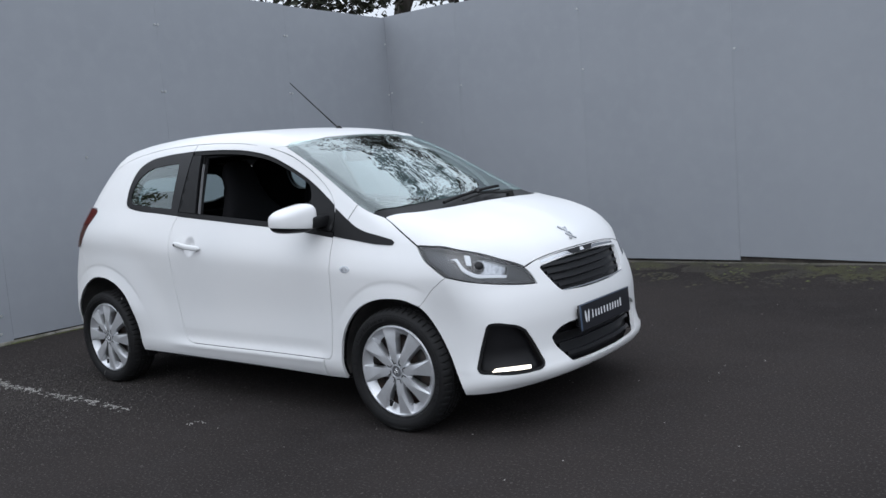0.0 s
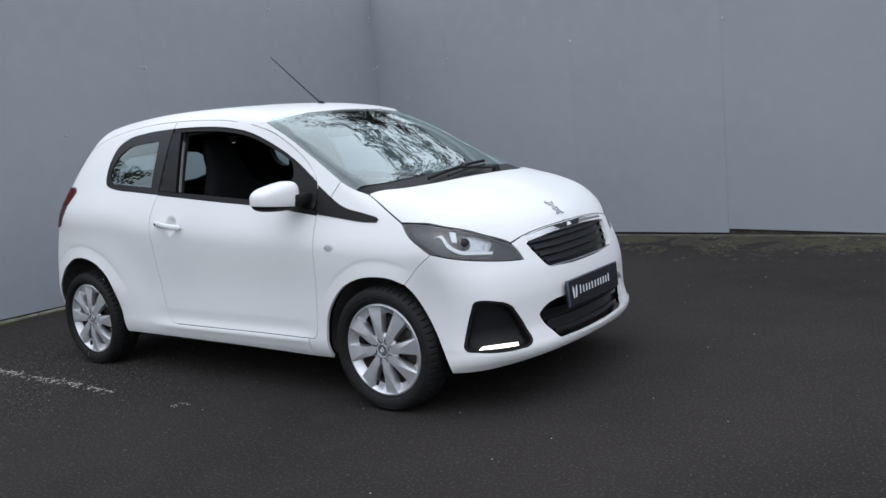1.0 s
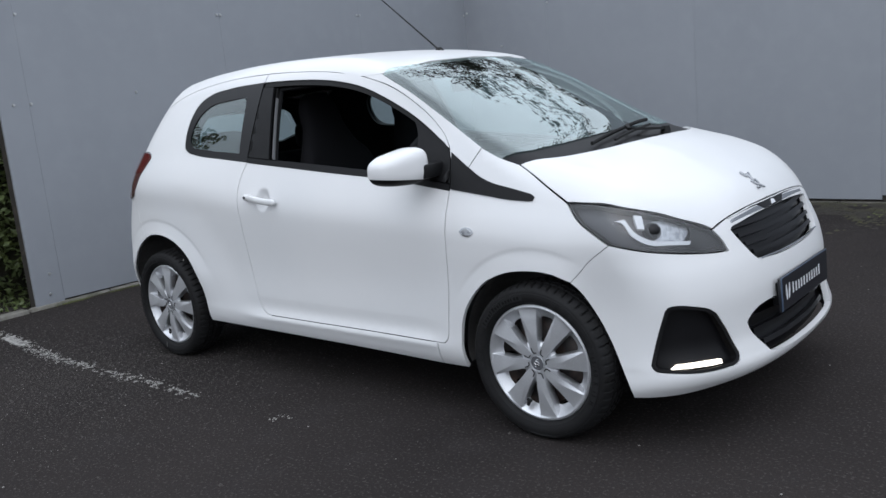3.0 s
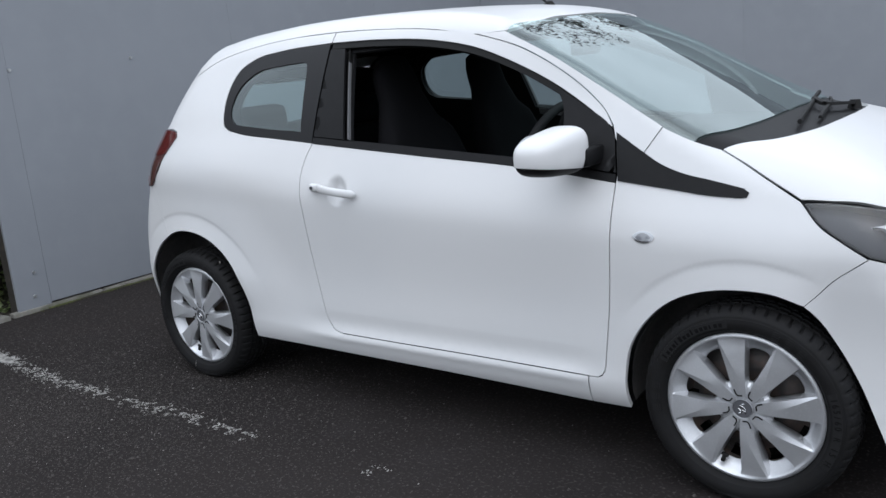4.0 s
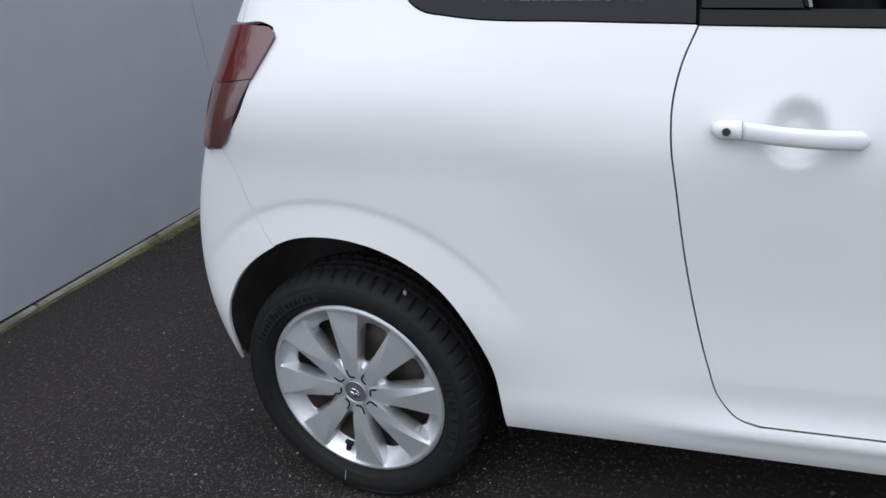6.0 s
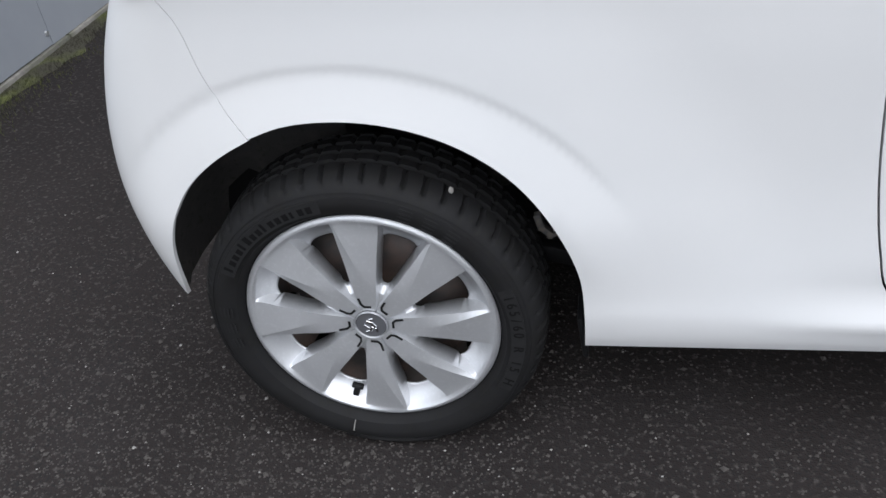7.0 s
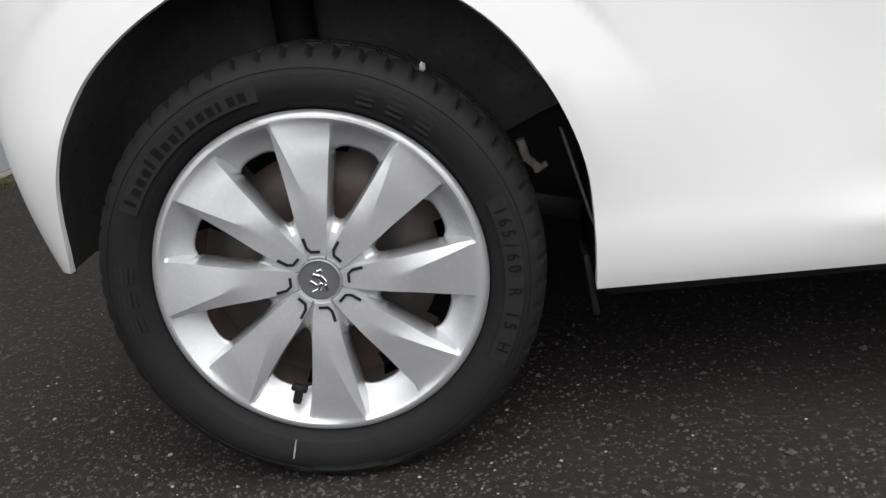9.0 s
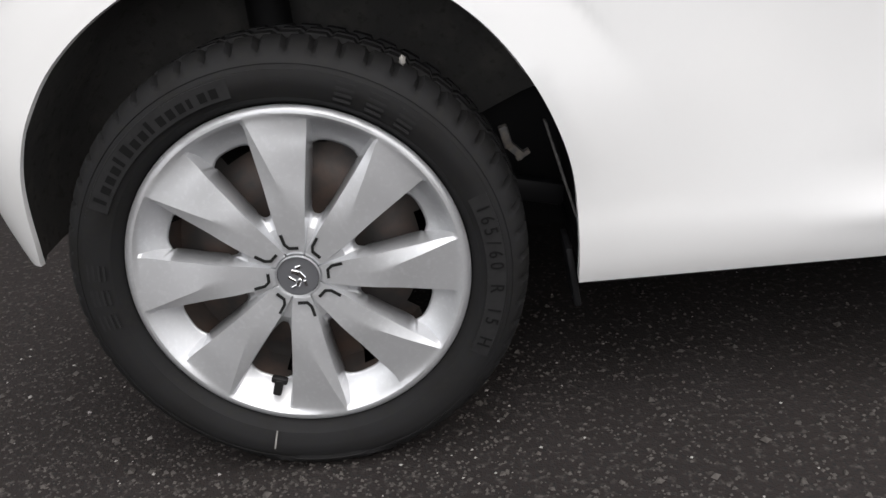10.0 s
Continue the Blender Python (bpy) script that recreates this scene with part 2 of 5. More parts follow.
west = hoarding("wall_west", "tall grey painted board hoarding with bolted joints", (WALL_X, -0.712, 0), 90, [0.0, 0.197, 1.802, 3.352, 5.012], ((0.064, 0.066), (0.096, 0.088), (0.086, 0.090), (0.088, 0.09)))
north = hoarding("wall_north", "tall grey painted board hoarding above a mossy yard edge", (WALL_X, WALL_Y, 0), 0, [-0.06, 1.02, 2.545, 4.06, 5.59, 7.12, 8.65, 10.2],
                 ((0.08, 0.08), (0.08, 0.076), (0.074, 0.064), (0.100, 0.052), (0.055, 0.05), (0.06, 0.055), (0.055, 0.05)))


def bolt(wall, u, z):
    bm = bmesh.new()
    bmesh.ops.create_cone(bm, cap_ends=True, segments=6, radius1=0.011, radius2=0.009, depth=0.008, matrix=pose(u, -0.004, z, 90))
    return part("bolt", bm, BOLT, wall, "zinc bolt head")


for u in (0.082, 0.197, 1.802, 3.352, 4.912):
    for z in (1.43, 2.01, 2.60):
        bolt(west, u + 0.013, z)
        if 1 < u < 4.5:
            bolt(west, u - 0.02, z)
for u, z in ((0.105, 0.152), (0.124, 0.29), (0.982, 1.46), (1.785, 0.138)):
    bolt(west, u, z)
for u, z in ((0.45, 1.645), (1.04, 2.01), (2.56, 2.0), (2.53, 2.6), (4.08, 2.0), (0.03, 2.03)):
    bolt(north, u, z)

# ---- the car's outer form: one smooth field, negative inside ----
def spline(*pts):
    """A smooth curve through pairs, straight beyond its ends."""
    xs = np.array([p[0] for p in pts], float)
    ys = np.array([p[1] for p in pts], float)
    h, d = np.diff(xs), np.diff(ys) / np.diff(xs)
    m = np.concatenate(([d[0]], (d[:-1] * h[1:] + d[1:] * h[:-1]) / (h[1:] + h[:-1]), [d[-1]]))

    def at(v):
        v = np.asarray(v, float)
        i = np.clip(np.searchsorted(xs, v) - 1, 0, len(h) - 1)
        t = np.clip((v - xs[i]) / h[i], 0, 1)
        a, b = ys[i], ys[i + 1]
        y = (2 * t ** 3 - 3 * t ** 2 + 1) * a + (t ** 3 - 2 * t ** 2 + t) * h[i] * m[i] + (3 * t ** 2 - 2 * t ** 3) * b + (t ** 3 - t ** 2) * h[i] * m[i + 1]
        return y + np.where(v < xs[0], (v - xs[0]) * m[0], 0) + np.where(v > xs[-1], (v - xs[-1]) * m[-1], 0)
    return at


def blend(a, b, k):
    """The larger of two fields, rounded over k."""
    h = np.maximum(k - np.abs(a - b), 0) / k
    return np.maximum(a, b) + h * h * k / 4


def ease(v):
    v = np.clip(v, 0, 1)
    return v * v * (3 - 2 * v)


HUB_Z, BASE = 0.283, 2.34
SECTION = spline((0.10, 0.66), (0.17, 0.705), (0.21, 0.736), (0.25, 0.754), (0.295, 0.760), (0.34, 0.756), (0.42, 0.751), (0.52, 0.750), (0.63, 0.755),
                 (0.74, 0.762), (0.83, 0.763), (0.875, 0.755), (0.95, 0.731), (1.02, 0.705), (1.10, 0.674), (1.20, 0.630), (1.30, 0.582), (1.37, 0.545), (1.45, 0.497))
SLOPE = spline((0.30, 0.0), (0.45, 0.1), (0.75, 0.9), (0.95, 1.0), (1.10, 0.9), (1.33, 0.0), (1.5, 0.0))
CREST = spline((-0.30, 1.33), (-0.10, 1.402), (0.1, 1.442), (0.4, 1.470), (0.7, 1.478), (1.0, 1.473), (1.25, 1.460), (1.40, 1.445), (1.50, 1.427), (1.7, 1.350),
               (1.9, 1.248), (2.1, 1.144), (2.27, 1.061), (2.40, 1.020), (2.55, 0.971), (2.70, 0.905), (2.80, 0.852), (2.88, 0.797), (2.94, 0.73))
CROWN = spline((-0.3, 0.09), (0.6, 0.065), (1.3, 0.10), (1.55, 0.150), (2.1, 0.175), (2.35, 0.14), (2.6, 0.10), (2.9, 0.10))
EDGE = spline((-0.3, 0.08), (1.2, 0.07), (1.6, 0.030), (2.05, 0.04), (2.3, 0.08), (2.6, 0.10), (2.9, 0.10))
NOSE = spline((0.12, 2.90), (0.18, 2.955), (0.215, 2.995), (0.245, 3.026), (0.275, 3.036), (0.31, 3.026), (0.36, 3.012), (0.42, 3.008), (0.52, 3.004), (0.60, 2.985), (0.66, 2.960), (0.75, 2.925), (0.82, 2.893), (0.95, 2.82))
TAIL = spline((0.15, -0.38), (0.25, -0.418), (0.32, -0.444), (0.42, -0.468), (0.52, -0.477), (0.62, -0.463), (0.75, -0.419), (0.85, -0.366), (1.0, -0.287), (1.1, -0.235), (1.25, -0.155), (1.40, -0.062))


def flare(x, z, cx, reach, haunch, lip):
    """The bulge over a wheel: a broad haunch, a soft crease, then a lip flaring out to the opening's edge."""
    r = np.hypot(x - cx, z - HUB_Z)
    e = (reach - r) / 0.085
    up = ease((z - 0.25) / 0.25)
    return up * (haunch * ease((reach + 0.20 - r) / 0.28) + lip * np.clip(e, 0, 1.2) ** 1.5) - 0.0033 * ease(e / 0.22) * np.clip(1 - e / 0.9, 0, 1) * ease((z - 0.46) / 0.16)


def half_width(x, z):
    y = SECTION(z + 0.07 * SLOPE(z) * (x - 0.75))
    y = y - 0.022 * np.clip((x - 1.95) / 0.75, 0, None) ** 2 - 0.028 * np.clip((0.1 - x) / 0.5, 0, None) ** 2
    y = y + 0.018 * ease((0.75 - x) / 0.7) * np.exp(-((z - 0.95) / 0.11) ** 2)
    y = y + 0.03 * ease((x - 2.45) / 0.2) * ease((0.30 - z) / 0.12)
    along = ease((x - 0.55) / 0.3) * (1 - ease((x - 1.80) / 0.15))
    y = y + along * (0.006 * np.exp(-((z - 0.288) / 0.017) ** 2) - 0.006 * np.exp(-((z - 0.345) / 0.035) ** 2))
    return y + flare(x, z, 0.01, 0.465, 0.020, 0.0105) + flare(x, z, BASE + 0.005, 0.422, 0.010, 0.010) * (1 - ease((x - 2.44) / 0.14))


def field(x, y, z):
    a = np.abs(y)
    side = a - half_width(x, z)
    top = z - (CREST(x) - CROWN(x) * a * a)
    u = blend(side, top, EDGE(x))
    u = blend(u, x - (NOSE(z) - 0.15 * a ** 2 - 0.5 * a ** 4), 0.09)
    return blend(u, TAIL(z) + 0.07 * a ** 2 + 0.14 * a ** 4 - x, 0.10)


def cast(start, way, reach, off=0.0):
    """Where rays first meet the field's surface, moved in by off."""
    start, way = np.asarray(start, float), np.asarray(way, float)

    def f(t):
        p = start + way * t[:, None]
        return field(p[:, 0], p[:, 1], p[:, 2]) + off
    n, lo, hi = len(start), np.zeros(len(start)), np.full(len(start), reach)
    found = np.zeros(n, bool)
    for k in range(1, 61):
        t = np.full(n, reach * k / 60)
        hit = (f(t) <= 0) & ~found
        hi[hit], lo[hit] = t[hit], reach * (k - 1) / 60
        found |= hit
    for _ in range(22):
        mid = (lo + hi) / 2
        inside = f(mid) <= 0
        hi, lo = np.where(inside, mid, hi), np.where(inside, lo, mid)
    return start + way * hi[:, None]


def from_side(uv, off=0.0):
    """Points (x, z) of the car's right-hand side."""
    uv = np.asarray(uv, float)
    o = np.stack([uv[:, 0], np.full(len(uv), -1.0), uv[:, 1]], 1)
    return cast(o, np.tile((0.0, 1.0, 0.0), (len(uv), 1)), 1.0, off)


def from_top(uv, off=0.0):
    uv = np.asarray(uv, float)
    o = np.stack([uv[:, 0], uv[:, 1], np.full(len(uv), 1.6)], 1)
    return cast(o, np.tile((0.0, 0.0, -1.0), (len(uv), 1)), 1.5, off)


def from_axis(cx, sign):
    """Points (degrees round an upright axis, z): 0 looks along the car, 90 to its right."""
    def at(uv, off=0.0):
        uv = np.asarray(uv, float)
        a = np.radians(uv[:, 0])
        d = np.stack([np.cos(a) * sign, -np.sin(a), 0 * a], 1)
        o = np.stack([cx + 0 * a, 0 * a, uv[:, 1]], 1) + d * 1.3
        return cast(o, -d, 1.3, off)
    return at


from_front, from_rear = from_axis(2.2, 1), from_axis(0.15, -1)


def slope_at(p):
    """Outward directions of the surface at points."""
    e = 8e-4
    x, y, z = p[:, 0], p[:, 1], p[:, 2]
    g = np.stack([field(x + e, y, z) - field(x - e, y, z), field(x, y + e, z) - field(x, y - e, z), field(x, y, z + e) - field(x, y, z - e)], 1)
    return g / np.maximum(np.linalg.norm(g, axis=1, keepdims=True), 1e-9)

import mathutils


# ---- sheet panels cut from the form ----
def run(*segs, step=0.014):
    """A closed outline from smooth stretches that meet at corners; the stretches follow one another."""
    out = []
    for seg in segs:
        p = np.array(seg, float)
        if len(p) > 2:
            d = np.concatenate(([0], np.cumsum(np.linalg.norm(np.diff(p, axis=0), axis=1))))
            fx, fy = spline(*zip(d, p[:, 0])), spline(*zip(d, p[:, 1]))
            t = np.linspace(0, d[-1], max(3, int(d[-1] / step) + 1))
            q = np.stack([fx(t), fy(t)], 1)
        else:
            n = max(2, int(np.linalg.norm(p[-1] - p[0]) / step) + 1)
            q = p[0] + (p[-1] - p[0]) * np.linspace(0, 1, n)[:, None]
        out.append(q)
    pts = np.concatenate(out)
    keep = [i for i in range(len(pts)) if np.linalg.norm(pts[i] - pts[i - 1]) > step * 0.12]
    return pts[keep]


def area2(p):
    return float(np.sum(p[:, 0] * np.roll(p[:, 1], -1) - p[:, 1] * np.roll(p[:, 0], -1)))


def inset(p, g):
    p = p if area2(p) > 0 else p[::-1]
    e = np.roll(p, -1, 0) - p
    e /= np.maximum(np.linalg.norm(e, axis=1, keepdims=True), 1e-9)
    n = np.stack([-e[:, 1], e[:, 0]], 1)
    m = n + np.roll(n, 1, 0)
    m /= np.maximum(np.linalg.norm(m, axis=1, keepdims=True), 0.35)
    return p + m * g / np.clip(np.sum(m * n, 1, keepdims=True), 0.5, 1)


def within(pts, poly):
    x, y = pts[:, 0], pts[:, 1]
    odd = np.zeros(len(pts), bool)
    for a, b in zip(poly, np.roll(poly, -1, 0)):
        c = (a[1] > y) != (b[1] > y)
        odd ^= c & (x < (b[0] - a[0]) * (y - a[1]) / (b[1] - a[1] + 1e-15) + a[0])
    return odd


def clearance(pts, poly):
    best = np.full(len(pts), 9.0)
    for a, b in zip(poly, np.roll(poly, -1, 0)):
        d = b - a
        t = np.clip(((pts - a) @ d) / max(d @ d, 1e-12), 0, 1)
        best = np.minimum(best, np.linalg.norm(pts - a - t[:, None] * d, axis=1))
    return best


def sheet(name, outline, place, mat, parent, label="", holes=(), gap=0.0017, grid=0.03, off=0.0, fold=0.014, scale=(1, 1), sides=(1,), shape=None, extra=(), lines=()):
    """A panel with turned-in edges, cut to an outline with holes, laid on the form by place(); off: how far it stands in (minus: proud).
    scale: outline units to metres; sides: 1 as drawn, -1 mirrored to the car's other side; shape(x, z): extra outward relief."""
    sc = np.array(scale, float)
    outer = inset(np.array(outline, float) * sc, gap)
    inner = [inset(np.array(h, float) * sc, -gap) for h in holes]
    lo, hi = outer.min(0), outer.max(0)
    gx, gy = np.meshgrid(np.arange(lo[0], hi[0], grid), np.arange(lo[1], hi[1], grid))
    gx = gx + (np.arange(gx.shape[0]) % 2)[:, None] * grid / 2
    g = np.stack([gx.ravel(), gy.ravel()], 1)
    ok = within(g, outer) & (clearance(g, outer) > grid * 0.45)
    for h in inner:
        ok &= ~within(g, h) & (clearance(g, h) > grid * 0.45)
    more = [g[ok]]
    for cx, cy, radii in extra:
        for r in radii:
            a = np.linspace(0, 2 * np.pi, max(12, int(r * 2 * np.pi / 0.016)), endpoint=False)
            q = np.stack([cx + r * np.cos(a), cy + r * np.sin(a)], 1)
            good = within(q, outer) & (clearance(q, outer) > 0.004)
            for h in inner:
                good &= ~within(q, h) & (clearance(q, h) > 0.004)
            more.append(q[good])
    for line in lines:
        q = np.array(line, float)
        good = within(q, outer) & (clearance(q, outer) > 0.004)
        more.append(q[good])
    if len(more) > 1:
        near = np.concatenate(more[1:])
        more[0] = more[0][[np.min(np.sum((near - p) ** 2, 1)) > 0.007 ** 2 for p in more[0]]]
    loops, pts = [outer, *inner], np.concatenate([outer, *inner, *more])
    edges, k = [], 0
    for lp in loops:
        edges += [(k + i, k + (i + 1) % len(lp)) for i in range(len(lp))]
        k += len(lp)
    v2, e2, f2, vo, _, _ = mathutils.geometry.delaunay_2d_cdt([Vector(p) for p in pts], edges, [], 0, 1e-7)
    v2 = np.array([tuple(v) for v in v2])
    tri = np.array([f for f in f2 if len(f) == 3])
    mid = v2[tri].mean(1)
    ok = within(mid, outer)
    for h in inner:
        ok &= ~within(mid, h)
    tri = tri[ok]
    p3 = place(v2 / sc, off)
    n3 = slope_at(p3)
    if shape:
        p3 = p3 + n3 * shape(p3[:, 0], p3[:, 2])[:, None]
    a, b, c = p3[tri[:, 0]], p3[tri[:, 1]], p3[tri[:, 2]]
    fn = np.cross(b - a, c - a)
    flip = np.sum(fn * n3[tri].mean(1), 1) < 0
    tri[flip] = tri[flip][:, ::-1]
    if shape:
        n3 = np.zeros_like(p3)
        fn[flip] *= -1
        for j in range(3):
            np.add.at(n3, tri[:, j], fn)
        n3 /= np.maximum(np.linalg.norm(n3, axis=1, keepdims=True), 1e-12)
    # turned-in edges
    count = {}
    for t in tri:
        for i in range(3):
            count[(t[i], t[(i + 1) % 3])] = 1
    rim = [(i, j) for (i, j) in count if (j, i) not in count]
    ring = sorted({i for e in rim for i in e})
    back = {v: len(p3) + i for i, v in enumerate(ring)}
    verts = np.concatenate([p3, p3[ring] - n3[ring] * fold])
    quads = [(j, i, back[i], back[j]) for i, j in rim]
    made = []
    for s in sides:
        vs = verts * (1, s, 1)
        faces = [tuple(t[::s]) for t in tri.tolist()] + [q[::s] for q in quads]
        ob = obj(name, vs, faces, mat, parent, label, smooth=True)
        me = ob.data
        norms = []
        for k, poly in enumerate(me.polygons):
            for i in poly.vertices:
                norms.append(tuple(n3[i] * (1, s, 1)) if k < len(tri) else tuple(poly.normal))
        me.normals_split_custom_set(norms)
        made.append(ob)
    return made

# ---- the car: rear axle at x 0, front axle at x 2.34, its right-hand side towards -y ----
car = empty("car", pose(0, 0, 0), "white three-door small hatchback parked on asphalt, driver's window open", "car")

SEAM_REAR = [(0.752, 1.018), (0.728, 0.965), (0.713, 0.900), (0.711, 0.860), (0.717, 0.749), (0.725, 0.631), (0.740, 0.509), (0.757, 0.418), (0.777, 0.350), (0.805, 0.318), (0.845, 0.307)]
DOOR_FOOT = [(0.845, 0.307), (1.10, 0.306), (1.50, 0.306), (1.875, 0.303)]
LEVELS = np.linspace(0.60, 1.90, 66)
DOOR_LINES = [[(x, z) for x in LEVELS] for z in (0.316, 0.327, 0.339, 0.352, 0.367, 0.385)]
SILL_LINES = [[(x, z) for x in LEVELS] for z in (0.300, 0.292, 0.284, 0.275, 0.264, 0.252)]
DOOR_TOE = [(1.875, 0.303), (1.912, 0.305), (1.926, 0.317), (1.933, 0.340)]
SEAM_FRONT = [(1.933, 0.340), (1.958, 0.582), (1.968, 0.751), (1.973, 0.893)]
BELT = [(1.973, 0.893), (1.677, 0.933), (1.259, 0.971), (0.752, 1.018)]
WINDOW_TOP = [(0.756, 1.375), (0.99, 1.368), (1.24, 1.346), (1.42, 1.310), (1.59, 1.248), (1.74, 1.176), (1.84, 1.115), (1.940, 1.046)]
GUTTER = [(0.756, 1.413), (0.955, 1.406), (1.235, 1.382), (1.427, 1.349), (1.603, 1.295), (1.741, 1.226), (1.872, 1.134), (1.918, 1.090), (1.943, 1.050)]
QUARTER_SILL = [(0.748, 1.020), (0.569, 1.038), (0.323, 1.067), (0.270, 1.080), (0.245, 1.097), (0.233, 1.122)]
QUARTER_TOP = [(0.233, 1.122), (0.223, 1.180), (0.226, 1.235), (0.256, 1.300), (0.339, 1.344), (0.483, 1.365), (0.748, 1.375)]
ARCH_REAR = [(-0.338, 0.311), (-0.330, 0.343), (-0.322, 0.385), (-0.311, 0.430), (-0.297, 0.467), (-0.272, 0.515), (-0.238, 0.558), (-0.191, 0.597), (-0.152, 0.621), (-0.118, 0.638),
             (-0.066, 0.656), (0.010, 0.664), (0.096, 0.653), (0.176, 0.622), (0.246, 0.570), (0.292, 0.511), (0.320, 0.455), (0.340, 0.390), (0.346, 0.312), (0.345, 0.228)]
REAR_SEAM = [(-0.205, 0.850), (-0.184, 0.812), (-0.166, 0.735), (-0.146, 0.683), (-0.118, 0.638)]
GATE_SEAM = [(-0.055, 1.285), (-0.105, 1.20), (-0.135, 1.087)]
ARCH_FRONT = [(2.001, 0.215), (1.999, 0.318), (2.019, 0.418), (2.071, 0.502), (2.142, 0.566), (2.240, 0.606), (2.338, 0.618), (2.428, 0.611), (2.495, 0.586)]
ROOF_RAIL = [(1.532, 1.352), (1.427, 1.349), (1.235, 1.382), (0.955, 1.406), (0.74, 1.414), (0.50, 1.410), (0.30, 1.392), (0.10, 1.352), (-0.055, 1.285)]


def to_top(line, place=from_side):
    """Points laid on the form, as (along, across)."""
    return [tuple(p[:2]) for p in place(np.array(line, float))]


SCREEN_EDGE = to_top([(1.532, 1.352), (1.724, 1.261), (1.857, 1.184), (2.005, 1.096), (2.093, 1.043), (2.179, 1.004)])
BONNET_EDGE = to_top([(2.258, 0.978), (2.317, 0.946), (2.382, 0.907), (2.476, 0.850)])
LAMP_TOP = [(62.2, 0.848), (55.8, 0.833), (45.1, 0.789), (34.6, 0.726)]
BOTH = (1, -1)
REAR_RINGS = (0.01, HUB_Z, (0.468, 0.464, 0.459, 0.454, 0.448, 0.440, 0.430, 0.418, 0.405, 0.392))
FRONT_RINGS = (BASE + 0.005, HUB_Z, (0.425, 0.421, 0.416, 0.411, 0.405, 0.397, 0.387, 0.375, 0.362))


def halves(pts):
    """A symmetrical outline, (along, across), from the half with across below 0, in order from middle to middle."""
    p = np.array(pts, float)
    return np.concatenate([p, p[::-1] * (1, -1)])


def halves_u(pts):
    p = np.array(pts, float)
    return np.concatenate([p, p[::-1] * (-1, 1)])


def offset_line(line, dz):
    return [(x, z + dz) for x, z in line]


# doors, with the hollow behind the handle
def hollow(x, z):
    r = np.hypot((x - 0.899) / 0.052, (z - 0.852) / 0.056)
    return -0.022 * (1 - ease((r - 0.35) / 0.65))


door_skins = sheet("door", run(SEAM_REAR, DOOR_FOOT, DOOR_TOE, SEAM_FRONT, BELT), from_side, PAINT, car, "white door skin", sides=BOTH, shape=hollow,
                   extra=[(0.899, 0.852, (0.006, 0.016, 0.026, 0.034, 0.040, 0.045, 0.050, 0.054, 0.058, 0.064, 0.074))], lines=DOOR_LINES)
for s, door in zip(BOTH, door_skins):
    one = (s,)
    sheet("window_frame", run(GUTTER, [GUTTER[-1], WINDOW_TOP[-1]], WINDOW_TOP[::-1], [WINDOW_TOP[0], GUTTER[0]]), from_side, PAINT, door, "white upper window frame", sides=one)
    low = offset_line(WINDOW_TOP, -0.022)
    sheet("window_seal", run(WINDOW_TOP, [WINDOW_TOP[-1], low[-2]], low[:-1][::-1], [low[0], WINDOW_TOP[0]]), from_side, RUBBER, door, "black rubber seal", gap=0, off=0.006, sides=one)
    lift = offset_line(BELT, 0.024)
    sheet("belt_strip", run(BELT, [BELT[-1], lift[-1]], lift[::-1], [lift[0], BELT[0]]), from_side, TRIM, door, "black belt strip", gap=0.0015, off=-0.003, sides=one)
    sheet("pillar_cover", run([(0.755, 1.042), (0.905, 1.029)], [(0.905, 1.029), (0.880, 1.15), (0.842, 1.314), (0.833, 1.350)], [(0.833, 1.350), (0.757, 1.353)], [(0.757, 1.353), (0.755, 1.042)]),
          from_side, TRIM, door, "matt black pillar cover", gap=0.001, off=-0.0015, fold=0.010, sides=one)
    sheet("window_channel", run([(0.905, 1.029), (0.880, 1.15), (0.842, 1.314), (0.833, 1.348)], [(0.833, 1.348), (0.843, 1.345)], [(0.843, 1.345), (0.852, 1.300), (0.886, 1.15), (0.911, 1.028)], [(0.911, 1.028), (0.905, 1.029)]),
          from_side, RUBBER, door, "rubber window channel", gap=0, off=0.018, sides=one)
    sheet("channel_lip", run([(0.911, 1.028), (0.886, 1.15), (0.852, 1.300)], [(0.852, 1.300), (0.855, 1.300)], [(0.855, 1.300), (0.890, 1.15), (0.916, 1.028)], [(0.916, 1.028), (0.911, 1.028)]),
          from_side, PALEEDGE, door, "pale edge of the window channel", gap=0, off=0.014, grid=0.02, sides=one)
    sheet("mirror_sail", run([(1.782, 0.945), (1.971, 0.919)], [(1.971, 0.919), (1.955, 1.02)], [(1.955, 1.02), (1.940, 1.045), (1.84, 1.113), (1.74, 1.174)], [(1.74, 1.174), (1.771, 1.12), (1.782, 0.945)]),
          from_side, TRIM, door, "matt black mirror sail panel", gap=0.001, off=-0.002, sides=one)

# the left-hand door's glass is up
sheet("window_glass", run([(0.905, 1.0), (1.79, 0.90)], [(1.79, 0.90), (1.78, 1.14)], [(1.78, 1.14), (1.59, 1.240), (1.42, 1.302), (1.24, 1.338), (0.99, 1.36), (0.84, 1.362)], [(0.84, 1.362), (0.905, 1.0)]),
      from_side, TINT, door_skins[1], "raised green-tinted side glass", gap=0, off=0.016, fold=0.004, sides=(-1,))

